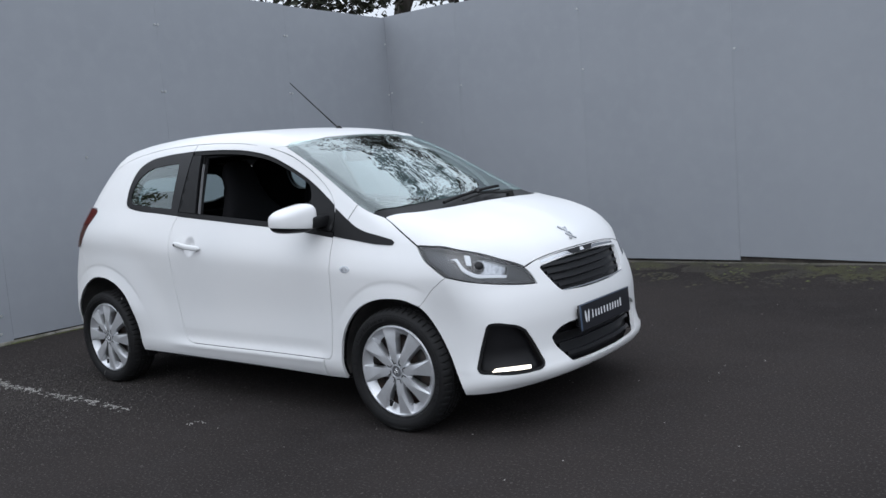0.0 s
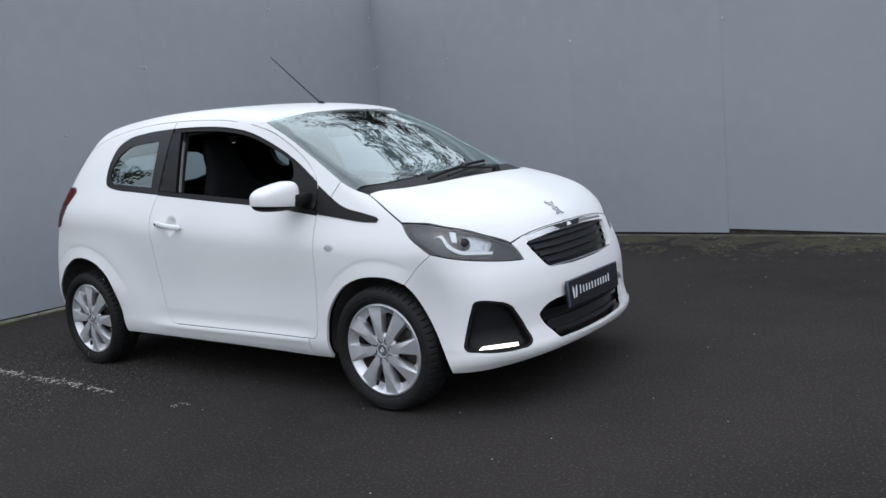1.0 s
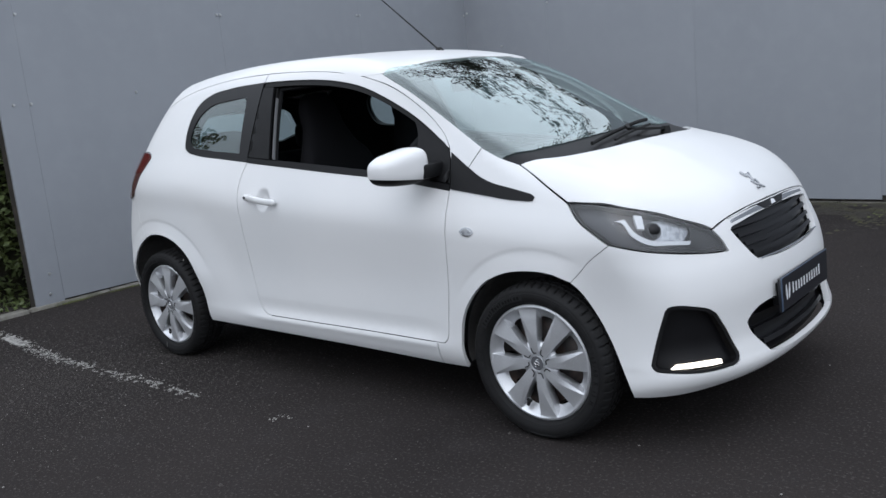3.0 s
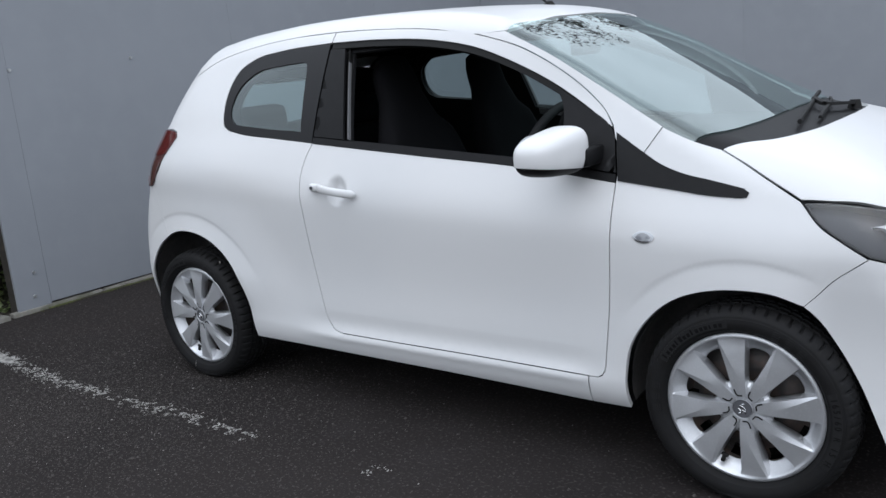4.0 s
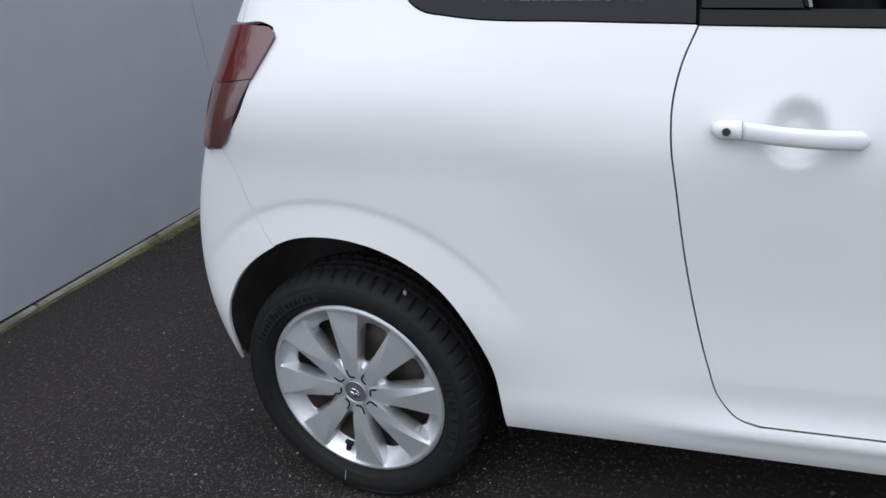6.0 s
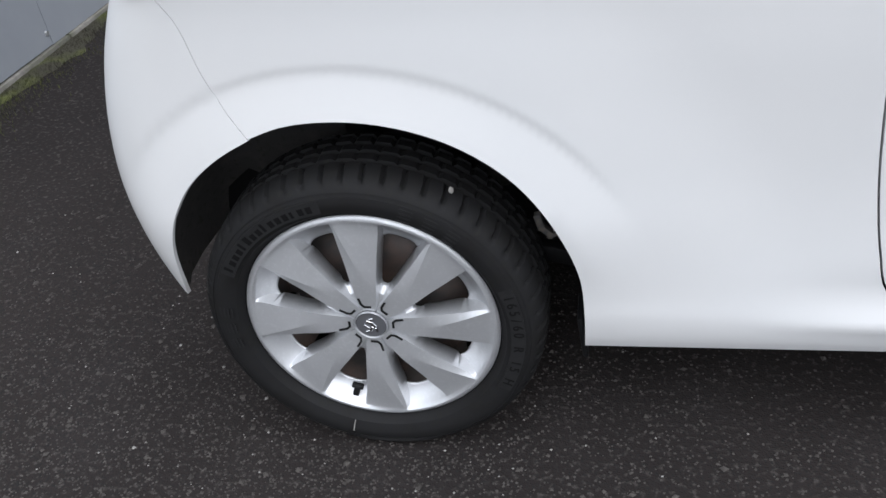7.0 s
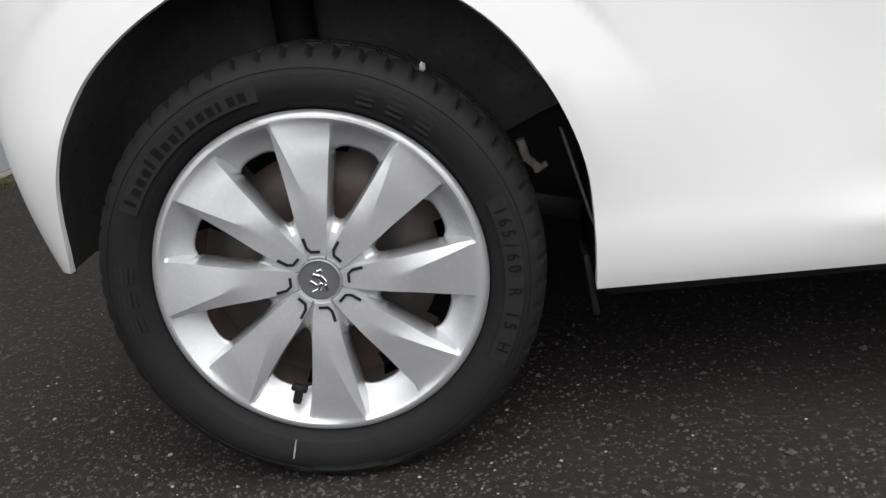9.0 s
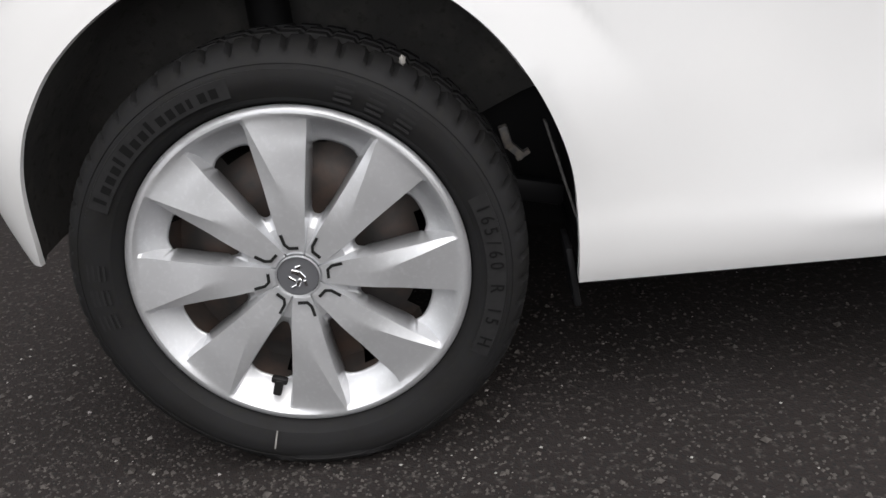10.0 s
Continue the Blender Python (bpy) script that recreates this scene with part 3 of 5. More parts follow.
# body side: quarter panel and sill in one
rail_rear = ROOF_RAIL[4:]
sheet("body_side", run(
    [(0.7535, 1.376), (0.7535, 1.413)], [(0.7535, 1.413)] + rail_rear[1:], GATE_SEAM,
    [(-0.135, 1.087), (-0.069, 1.084), (-0.048, 1.072), (-0.050, 1.055), (-0.093, 0.994), (-0.133, 0.925), (-0.205, 0.850)],
    REAR_SEAM, ARCH_REAR[9:], [(0.345, 0.228), (0.9, 0.224), (1.5, 0.217), (1.8715, 0.207)],
    [(1.8715, 0.207), (1.8755, 0.300)], DOOR_FOOT[::-1], SEAM_REAR[::-1], QUARTER_SILL, QUARTER_TOP), from_side, PAINT, car, "white rear quarter panel and sill", sides=BOTH, grid=0.026, extra=[REAR_RINGS], lines=SILL_LINES)
for s in BOTH:
    quarter = sheet("quarter_window", run(QUARTER_SILL, QUARTER_TOP, [(0.748, 1.375), (0.748, 1.020)]), from_side, GLOSSTRIM, car, "fixed rear quarter window with black surround", gap=0.001, off=0.001, sides=(s,),
                    holes=[run([(0.330, 1.094), (0.300, 1.105), (0.272, 1.135), (0.268, 1.180), (0.289, 1.236), (0.350, 1.283), (0.500, 1.308), (0.625, 1.314)],
                               [(0.625, 1.314), (0.644, 1.306), (0.648, 1.290)], [(0.650, 1.288), (0.668, 1.154), (0.680, 1.064)], [(0.680, 1.062), (0.500, 1.077), (0.330, 1.094)])])[0]
    sheet("pane", run([(0.30, 1.085), (0.26, 1.12), (0.255, 1.19), (0.28, 1.25), (0.345, 1.295), (0.50, 1.322), (0.66, 1.326)], [(0.66, 1.326), (0.695, 1.05)], [(0.695, 1.05), (0.50, 1.068), (0.30, 1.085)]),
          from_side, TINT, quarter, "green-tinted glass", gap=0, off=0.005, fold=0.004, sides=(s,))

# front wings
sheet("front_wing", run(
    [(1.8765, 0.302), (1.8725, 0.207)], [(1.8725, 0.207), (2.001, 0.209)], ARCH_FRONT, [(2.495, 0.586), (2.530, 0.622), (2.560, 0.655), (2.600, 0.687), (2.640, 0.717)],
    [(2.640, 0.717), (2.579, 0.755), (2.525, 0.792), (2.476, 0.850)], [(2.476, 0.850), (2.382, 0.907), (2.317, 0.946), (2.258, 0.978)],
    [(2.258, 0.978), (2.179, 1.004), (2.093, 1.042)], [(2.093, 1.042), (2.046, 0.972)], [(2.046, 0.972), (1.976, 0.950)],
    [(1.976, 0.950), (1.973, 0.893)], SEAM_FRONT[::-1], DOOR_TOE[::-1]), from_side, PAINT, car, "white front wing", gap=0.0017, sides=BOTH, grid=0.026, extra=[FRONT_RINGS])
sheet("wing_trim", run([(1.979, 0.898), (2.141, 0.876), (2.243, 0.862), (2.326, 0.857)], [(2.326, 0.857), (2.345, 0.860), (2.350, 0.869), (2.334, 0.883)],
      [(2.334, 0.883), (2.243, 0.904), (2.170, 0.920), (2.103, 0.945), (2.047, 0.978), (1.990, 1.014), (1.958, 1.034)], [(1.958, 1.034), (1.979, 0.898)]),
      from_side, TRIM, car, "black plastic wing trim", gap=0.001, off=-0.005, fold=0.008, sides=BOTH)
for s, lift in ((1, -0.003), (-1, -0.016)):
    sheet("screen_pillar", run([(1.427, 1.351), (1.603, 1.297), (1.741, 1.228), (1.872, 1.136), (1.918, 1.092), (1.947, 1.050)], [(1.947, 1.050), (1.962, 1.005), (1.985, 0.978)], [(1.985, 0.978), (2.046, 0.972)], [(2.046, 0.972), (2.093, 1.042)],
      [(2.093, 1.044), (2.005, 1.096), (1.857, 1.184), (1.724, 1.261), (1.532, 1.352)], [(1.532, 1.352), (1.427, 1.351)]), from_side, PAINT, car, "white windscreen pillar", gap=0.0008, off=lift, sides=(s,), grid=0.02)

# roof, screens, bonnet
rail = [tuple(p[:2]) for p in from_side(run(ROOF_RAIL + [])[:])]
rail = [p for i, p in enumerate(rail) if i % 3 == 0 or i == len(rail) - 1]
roof_half = [(1.588, 0.0), (1.574, -0.3)] + rail + [(-0.12, -0.42), (-0.155, -0.2), (-0.16, 0.0)]
sheet("roof", halves(roof_half), from_top, PAINT, car, "white roof skin", gap=0.001, grid=0.035)
screen_half = run([(1.590, 0.0), (1.576, -0.3), SCREEN_EDGE[0]], SCREEN_EDGE, [SCREEN_EDGE[-1], (2.225, -0.60), (2.275, -0.45), (2.308, -0.2), (2.315, 0.0)], step=0.02)
sheet("windscreen", halves(screen_half), from_top, SCREEN, car, "raked windscreen reflecting bare branches and bright sky", gap=0.001, off=0.005, fold=0.005, grid=0.035)
cowl_half = run([(2.312, 0.0), (2.305, -0.2), (2.272, -0.45), (2.222, -0.60), SCREEN_EDGE[-1]], [SCREEN_EDGE[-1], BONNET_EDGE[0]], [BONNET_EDGE[0], (2.352, -0.56), (2.418, -0.389), (2.447, -0.18), (2.454, 0.0)], step=0.02)
sheet("scuttle_panel", halves(cowl_half), from_top, TRIM, car, "black scuttle panel below the windscreen", gap=0, off=0.010)
bonnet_half = run([(2.454, 0.0), (2.447, -0.18), (2.418, -0.389), (2.352, -0.56), BONNET_EDGE[0]], BONNET_EDGE,
                  [BONNET_EDGE[-1]] + to_top(LAMP_TOP, from_front), to_top([(34.6, 0.726), (30.4, 0.742), (20, 0.757), (10, 0.761), (0, 0.762)], from_front), step=0.02)
sheet("bonnet", halves(bonnet_half), from_top, PAINT, car, "white bonnet", gap=0.0026, grid=0.032)

# front bumper with its openings, in degrees round the nose and height
ARC = np.array((0.0135, 1.0))


def arc(*segs, step=0.012):
    """As run(), for outlines in degrees and height."""
    return run(*[np.array(g, float) * ARC for g in segs], step=step) / ARC


GRILLE = arc([(0, 0.586), (10, 0.588), (19.5, 0.597)], [(19.5, 0.597), (22.0, 0.602), (23.2, 0.614), (25.5, 0.652), (28.0, 0.698), (28.6, 0.712), (27.0, 0.721)], [(27.0, 0.721), (15, 0.732), (0, 0.735)])
INTAKE = arc([(0, 0.270), (12, 0.273), (20, 0.281)], [(20, 0.281), (22.3, 0.288), (24, 0.312), (28.6, 0.392), (29.0, 0.408), (27.8, 0.424), (25, 0.445), (21, 0.455)], [(21, 0.455), (10, 0.458), (0, 0.459)])
FOG = arc([(49.0, 0.500), (48.3, 0.511), (46.8, 0.514), (43, 0.504), (39.4, 0.486), (37.8, 0.468)], [(37.8, 0.468), (35.5, 0.41), (33.1, 0.335)], [(33.1, 0.335), (32.6, 0.312), (33.2, 0.294), (34.8, 0.286)], [(34.8, 0.286), (40.1, 0.284), (49.6, 0.296)], [(49.6, 0.296), (51.5, 0.301), (52.2, 0.316), (51.9, 0.345)], [(51.9, 0.345), (50.6, 0.42), (49.0, 0.500)])
FOG_LEFT = FOG * (-1, 1)
LAMP_LOW = [(59.0, 0.717), (52.4, 0.693), (46, 0.676), (40.7, 0.664), (36, 0.656), (31.4, 0.651)]
LAMP_IN = [(31.4, 0.651), (32.6, 0.690), (34.6, 0.726)]
def to_front(line):
    """Side points (x, z) as degrees round the nose and height."""
    return [(math.degrees(math.atan2(-p[1], p[0] - 2.2)), p[2]) for p in from_side(np.array(line))]


WING_NOSE = to_front([(2.495, 0.586), (2.530, 0.622), (2.560, 0.655), (2.600, 0.687), (2.640, 0.717)])
LAMP_OUT = to_front([(2.476, 0.850), (2.525, 0.792), (2.579, 0.755), (2.640, 0.717)])
LAMP_LOW[0] = WING_NOSE[-1]
bumper_half = arc([(0, 0.235), (20, 0.233), (33, 0.225), (44, 0.213), (55.8, 0.201)], [(55.8, 0.201), (57.6, 0.286), (59.8, 0.385), (63.1, 0.484), (67.4, 0.570), WING_NOSE[0]],
                  WING_NOSE, LAMP_LOW, LAMP_IN, [(34.6, 0.726), (30.4, 0.742), (20, 0.757), (0, 0.762)])
bumper = sheet("front_bumper", halves_u(bumper_half), from_front, PAINT, car, "white front bumper with black openings", holes=[halves_u(GRILLE), halves_u(INTAKE), FOG, FOG_LEFT], scale=ARC, gap=0.0006, fold=0.022, grid=0.016)[0]


def bigger(outline, g):
    return inset(np.array(outline, float) * ARC, -g) / ARC


grille = sheet("grille", bigger(halves_u(GRILLE), 0.012), from_front, GLOSSTRIM, car, "black upper grille with horizontal bars", scale=ARC, off=0.034, gap=0)[0]
for z, a in ((0.612, 22.0), (0.643, 24.0), (0.674, 25.6), (0.705, 27.0)):
    sheet("grille_bar", halves_u([(0, z), (a * 0.5, z), (a, z + 0.004), (a, z + 0.018), (a * 0.5, z + 0.014), (0, z + 0.014)]), from_front, GLOSSTRIM, grille, scale=ARC, off=0.010, fold=0.02, gap=0, grid=0.02)
# last row: a proud black strip painted in for the bonnet gap's shade
for lo, hi, a, mat, lab in ((0.592, 0.599, 21.0, CHROME, "thin chrome lower edge"), (0.737, 0.752, 27.5, CHROME, "chrome strip under the bonnet"), (0.7535, 0.7585, 28.0, RUBBER, "black strip in place of the shaded gap under the bonnet")):
    sheet("grille_edge", halves_u([(0, lo), (a * 0.5, lo + 0.002), (a, lo + 0.006 - 0.012 * (lo > 0.7)), (a, hi + 0.004 - 0.016 * (lo > 0.7)), (a * 0.5, hi), (0, hi)]), from_front, mat, grille, lab, scale=ARC, off=-0.003, fold=0.008, gap=0, grid=0.02)
recess = sheet("emblem_recess", halves_u([(0, 0.7375), (7.0, 0.7375), (10.5, 0.757), (0, 0.760)]), from_front, GLOSSTRIM, grille, "gloss black recess in the chrome strip", scale=ARC, off=-0.0045, fold=0.008, gap=0, grid=0.02)[0]
sheet("small_emblem", [(1.6, 0.742), (0.2, 0.757), (-1.8, 0.754), (-1.6, 0.742)], from_front, PLATEMARK, recess, "small pale emblem", scale=ARC, off=-0.0065, fold=0.003, gap=0, grid=0.01)
intake = sheet("lower_intake", bigger(halves_u(INTAKE), 0.012), from_front, GLOSSTRIM, car, "black lower air intake", scale=ARC, off=0.05, gap=0)[0]
for z, a in ((0.300, 22.0), (0.345, 25.0), (0.390, 27.5)):
    sheet("intake_bar", halves_u([(0, z), (a * 0.5, z), (a, z + 0.004), (a, z + 0.020), (a * 0.5, z + 0.016), (0, z + 0.016)]), from_front, GLOSSTRIM, intake, scale=ARC, off=0.026, fold=0.02, gap=0, grid=0.02)
for s in BOTH:
    fog = sheet("fog_lamp_recess", bigger(FOG, 0.012), from_front, GLOSSTRIM, car, "black bumper corner recess", scale=ARC, off=0.034, gap=0, sides=(s,))[0]
    sheet("recess_rim", FOG, from_front, TRIM, fog, "black plastic rim", holes=[inset(FOG * ARC, 0.011) / ARC], scale=ARC, off=0.003, fold=0.036, gap=0.0005, grid=0.02, sides=(s,))
    sheet("running_light", [(48.4, 0.304), (47.2, 0.317), (45, 0.318), (40, 0.316), (37.2, 0.313), (37.2, 0.299), (40, 0.300), (45, 0.303)], from_front, GLOW, fog, "lit daytime running light strip", scale=ARC, off=0.010, fold=0.02, gap=0, grid=0.02, sides=(s,))

# rear end
sheet("tailgate_lining", halves_u([(0, 0.60), (60, 0.62), (70, 0.85), (72, 1.08), (74, 1.27), (40, 1.31), (0, 1.31)]), from_rear, CABIN, car, "dark tailgate lining", holes=[halves_u([(0, 1.03), (40, 1.05), (49, 1.08), (51, 1.12), (49, 1.21), (45, 1.24), (0, 1.265)])], scale=ARC, off=0.03, gap=0, grid=0.05)
REAR = from_rear


def to_rear(line):
    return [(math.degrees(math.atan2(-p[1], 0.15 - p[0])), p[2]) for p in from_side(np.array(line))]


lip = to_rear(ARCH_REAR[:10])
rear_half = arc([(0, 0.27), (40, 0.283), lip[0]], lip, to_rear(REAR_SEAM[::-1]), [to_rear(REAR_SEAM[:1])[0], (56, 0.838), (45, 0.80), (0, 0.78)])
sheet("rear_bumper", halves_u(rear_half), REAR, PAINT, car, "white rear bumper", scale=ARC, gap=-0.0006, fold=0.007, grid=0.013)
gate_half = arc([(0, 0.785), (45, 0.805), (56, 0.843)], [(56, 0.843), (49.5, 0.93), (51, 1.02), (57, 1.085), to_rear(GATE_SEAM)[2]], to_rear(GATE_SEAM)[::-1], [to_rear(GATE_SEAM)[0], (40, 1.300), (0, 1.306)])
gate = sheet("tailgate", halves_u(gate_half), REAR, PAINT, car, "white tailgate", holes=[halves_u([(0, 1.02), (40, 1.04), (50, 1.07), (52, 1.12), (50, 1.22), (46, 1.25), (0, 1.275)])], scale=ARC)[0]
sheet("rear_window", halves_u([(0, 1.01), (40, 1.03), (51, 1.06), (53, 1.12), (51, 1.23), (46, 1.26), (0, 1.285)]), REAR, TINT, gate, "tinted rear glass", scale=ARC, off=0.006, fold=0.004, gap=0)
for s in BOTH:
    lamp = sheet("tail_lamp", arc([(75.2, 1.060), (74.6, 1.074), (72.0, 1.083), (66, 1.086), (60, 1.070), (56, 1.015), (55.5, 0.99)], [(55.5, 0.99), (62, 0.984), (72.2, 0.990)], [(72.2, 0.990), (75.2, 1.060)]),
                 REAR, REDLENS, car, "red tail lamp with smoked lower lens", scale=ARC, off=-0.008, fold=0.03, gap=0, sides=(s,))[0]
    sheet("lower_lens", arc([(72.0, 0.988), (62, 0.980)], [(62, 0.980), (61, 0.91), (63.6, 0.852)], [(63.6, 0.852), (65.5, 0.855), (69.6, 0.925), (72.0, 0.988)]), REAR, PALELENS, lamp, "smoked clear lower lens", scale=ARC, off=-0.006, fold=0.03, gap=0, sides=(s,))
    sheet("lens_edge", arc([(61.8, 0.980), (55.5, 0.987)], [(55.5, 0.987), (56.5, 0.92), (60, 0.855)], [(60, 0.855), (63.2, 0.850), (61.4, 0.91), (61.8, 0.980)]), REAR, REDLENS, lamp, "dark red outer edge", scale=ARC, off=-0.007, fold=0.03, gap=0, sides=(s,))

# ---- wheels ----
def wheel_mesh(name, rows, count, mat, parent, label="", keep=None, sharp=40):
    """A ring mesh: rows[k](i) gives the point of row k at step i; keep(k, i) leaves faces in."""
    n = len(rows)
    verts = [rows[k](i) for k in range(n) for i in range(count)]
    faces = [(k * count + i, (k + 1) * count + i, (k + 1) * count + (i + 1) % count, k * count + (i + 1) % count)
             for k in range(n - 1) for i in range(count) if keep is None or keep(k, i)]
    ob = obj(name, verts, faces, mat, parent, label, smooth=True)
    ob.data.set_sharp_from_angle(angle=radians(sharp))
    return ob


def ring_point(r, a, out):
    """In the wheel's own space: x forward, z up, -y outward."""
    return (r * math.cos(a), -out, r * math.sin(a))


def tyre_mesh(parent):
    count = 336
    shape = [(0.196, -0.030), (0.204, -0.018), (0.2105, -0.008), (0.2165, 0.010), (0.226, 0.0255), (0.240, 0.0315), (0.250, 0.0318), (0.258, 0.0300), (0.2585, 0.0285), (0.264, 0.0265), (0.2645, 0.0275), (0.270, 0.0245),
             (0.276, 0.0185), (0.2815, 0.0105), (0.2855, 0.000), (0.2875, -0.012), (0.2883, -0.022), (0.2822, -0.0235), (0.2822, -0.030), (0.2886, -0.0315), (0.2892, -0.047), (0.2832, -0.0485), (0.2832, -0.056),
             (0.2893, -0.0575), (0.2893, -0.073), (0.2832, -0.0745), (0.2832, -0.082), (0.2890, -0.0835), (0.2885, -0.100), (0.2825, -0.1015), (0.2825, -0.108), (0.2870, -0.110), (0.280, -0.128), (0.262, -0.140), (0.230, -0.146), (0.196, -0.130)]
    rows = []
    for k, (r, out) in enumerate(shape):
        out -= 0.007

        def at(i, k=k, r=r, out=out):
            g = i % 6
            cut = 0.0
            if 12 <= k <= 16 or 27 <= k <= 32:
                cut = 0.0065 if g == 0 else 0.0
            if k in (12,):
                cut *= 0.4
            if 19 <= k <= 20 or 23 <= k <= 24:
                cut = 0.004 if i % 6 == 3 else 0.0
            a = 2 * math.pi * (i + (0.35 if k > 14 else 0.0)) / count
            x, y, z = ring_point(r - cut, a, out - cut * (0.5 if k < 15 else 0))
            return (x, y - (0.003 if z < -0.26 and k < 14 else 0), max(z, -HUB_Z + 0.0005))
        rows.append(at)
    ob = wheel_mesh("tyre", rows, count, TYRE, parent, "black tyre with dusty shoulder blocks", sharp=32)
    return ob


def strip_on_wall(name, parent, mat, a0, a1, r0, r1, out, label=""):
    """A raised curved bar on the side wall, degrees and radii."""
    n = max(2, int(abs(a1 - a0) / 1.5) + 1)
    verts, faces = [], []
    for i in range(n + 1):
        a = radians(a0 + (a1 - a0) * i / n)
        for r, o in ((r0, out - 0.002), (r0, out), (r1, out), (r1, out - 0.002)):
            verts.append(ring_point(r, a, o))
    for i in range(n):
        for j in range(3):
            faces.append((4 * i + j, 4 * i + j + 1, 4 * i + j + 5, 4 * i + j + 4))
    return obj(name, verts, faces, mat, parent, label)


def letters_on_wall(text, parent, mat, start, step, radius, size, out):
    """Raised letters that read clockwise round the side wall, each a part."""
    for k, ch in enumerate(text):
        if ch == " ":
            continue
        cu = bpy.data.curves.new("letter", "FONT")
        cu.body, cu.size, cu.extrude, cu.align_x = ch, size, 0.0009, "CENTER"
        ob = bpy.data.objects.new("letter", cu)
        scene.collection.objects.link(ob)
        me = ob.to_mesh()
        a = radians(start - step * k)
        m = Matrix.Translation(ring_point(radius, a, out)) @ Matrix.Rotation(math.pi / 2 - a, 4, "Y") @ Matrix.Rotation(math.pi / 2, 4, "X") @ Matrix.Scale(0.85, 4, (1, 0, 0))
        verts = [m @ v.co for v in me.vertices]
        faces = [tuple(p.vertices) for p in me.polygons]
        ob.to_mesh_clear()
        bpy.data.objects.remove(ob)
        bpy.data.curves.remove(cu)
        obj("letter", verts, faces, mat, parent)


def hubcap_mesh(parent, spin):
    """Eight broad folded spokes, a dished rim with openings between, a flat middle."""
    width = spline((0.024, 0.0105), (0.05, 0.0150), (0.08, 0.0195), (0.11, 0.0235), (0.15, 0.0295), (0.195, 0.0365), (0.21, 0.038))
    crown = spline((0.02, 0.000), (0.04, 0.001), (0.07, 0.0035), (0.11, 0.0055), (0.15, 0.0050), (0.19, 0.0020), (0.21, 0.000))
    dish = spline((0.02, -0.003), (0.05, -0.004), (0.066, -0.007), (0.080, -0.020), (0.12, -0.029), (0.166, -0.031), (0.180, -0.024), (0.193, -0.012), (0.2025, -0.0015), (0.21, -0.001))
    fold = spline((0.03, 0.0), (0.095, 0.0), (0.108, 0.10), (0.130, 0.37), (0.160, 0.64), (0.190, 0.85), (0.205, 0.95), (0.21, 0.95))
    fall = spline((0.03, 0.0), (0.06, 0.0006), (0.09, 0.0014), (0.105, 0.0036), (0.12, 0.0066), (0.16, 0.0086), (0.190, 0.0084), (0.200, 0.0048), (0.2045, 0.0), (0.21, 0.0))
    radii = [0.0275, 0.033, 0.040, 0.048, 0.056, 0.064, 0.073, 0.079, 0.084, 0.091, 0.099, 0.108, 0.118, 0.128, 0.138, 0.147, 0.154, 0.160, 0.1655, 0.1695, 0.173, 0.178, 0.184, 0.190, 0.195, 0.1985, 0.2015, 0.2045, 0.2080, 0.2115, 0.2137, 0.2145]
    spoke, gap = 13, 9
    per = spoke + gap
    count = per * 8
    first, last = radii.index(0.079), radii.index(0.1695)
    rows = []
    for k, r in enumerate(radii):
        def at(i, r=r, k=k):
            n, j = divmod(i, per)
            mid = radians(spin + 45 * n)
            half = math.asin(min(0.95, float(width(r)) / r))
            half = min(half, radians(20.5))
            rim = 0.0
            if r > 0.2:
                rim = 0.0012 * float(ease((r - 0.2) / 0.005)) - 0.005 * max(0, (r - 0.2055) / 0.009) ** 2
            flat = float(ease((r - 0.1995) / 0.0055))
            if j < spoke:
                f = min(0.9, max(-0.9, float(fold(r))))
                h = spoke // 2
                s = -1 + (f + 1) * j / h if j <= h else f + (1 - f) * (j - h) / (spoke - 1 - h)
                drop = 0.68 * float(fall(r)) * ((f - s) / (1 + f) if s < f else (s - f) / (1 - f) * (1.0 - 0.35 * f))
                return ring_point(r, mid + s * half, (float(crown(r)) - drop) * (1 - flat) + rim + 0.006)
            u = (j - spoke) / (gap - 1)
            wide = radians(45) - 2 * half
            pad = min(0.004 / r, wide * 0.2)
            a = mid + half + pad + (wide - 2 * pad) * u
            rr = r
            if first - 1 <= k <= last + 1:
                rr = r + (0.008 * (abs(2 * u - 1) ** 3) if k <= first + 1 else -0.007 * (abs(2 * u - 1) ** 4) if k >= last - 1 else 0)
            return ring_point(rr, a, float(dish(r)) * (1 - flat) + rim + 0.006)
        rows.append(at)

    def keep(k, i):
        j = i % per
        return not (first <= k < last and spoke <= j < per - 1)
    cap = wheel_mesh("hubcap", rows, count, SILVER, parent, "silver eight-spoke plastic hubcap", keep=keep, sharp=22)
    solid = cap.modifiers.new("thickness", "SOLIDIFY")
    solid.thickness, solid.offset = 0.003, -1
    # centre badge
    bm = bmesh.new()
    bmesh.ops.create_cone(bm, cap_ends=True, segments=40, radius1=0.0265, radius2=0.0255, depth=0.006, matrix=pose(0, -0.0055, 0, 90))
    badge = part("centre_badge", bm, material("grey_badge_" + parent.name, (0.19, 0.195, 0.21), 0.35, 0.6), cap, "grey centre badge with raised emblem")
    bm = bmesh.new()
    for r0, r1 in ((0.0262, 0.0278),):
        n = 48
        vs = [[bm.verts.new(ring_point(r, 2 * math.pi * i / n, o)) for i in range(n)] for r, o in ((r0, 0.009), ((r0 + r1) / 2, 0.0108), (r1, 0.007))]
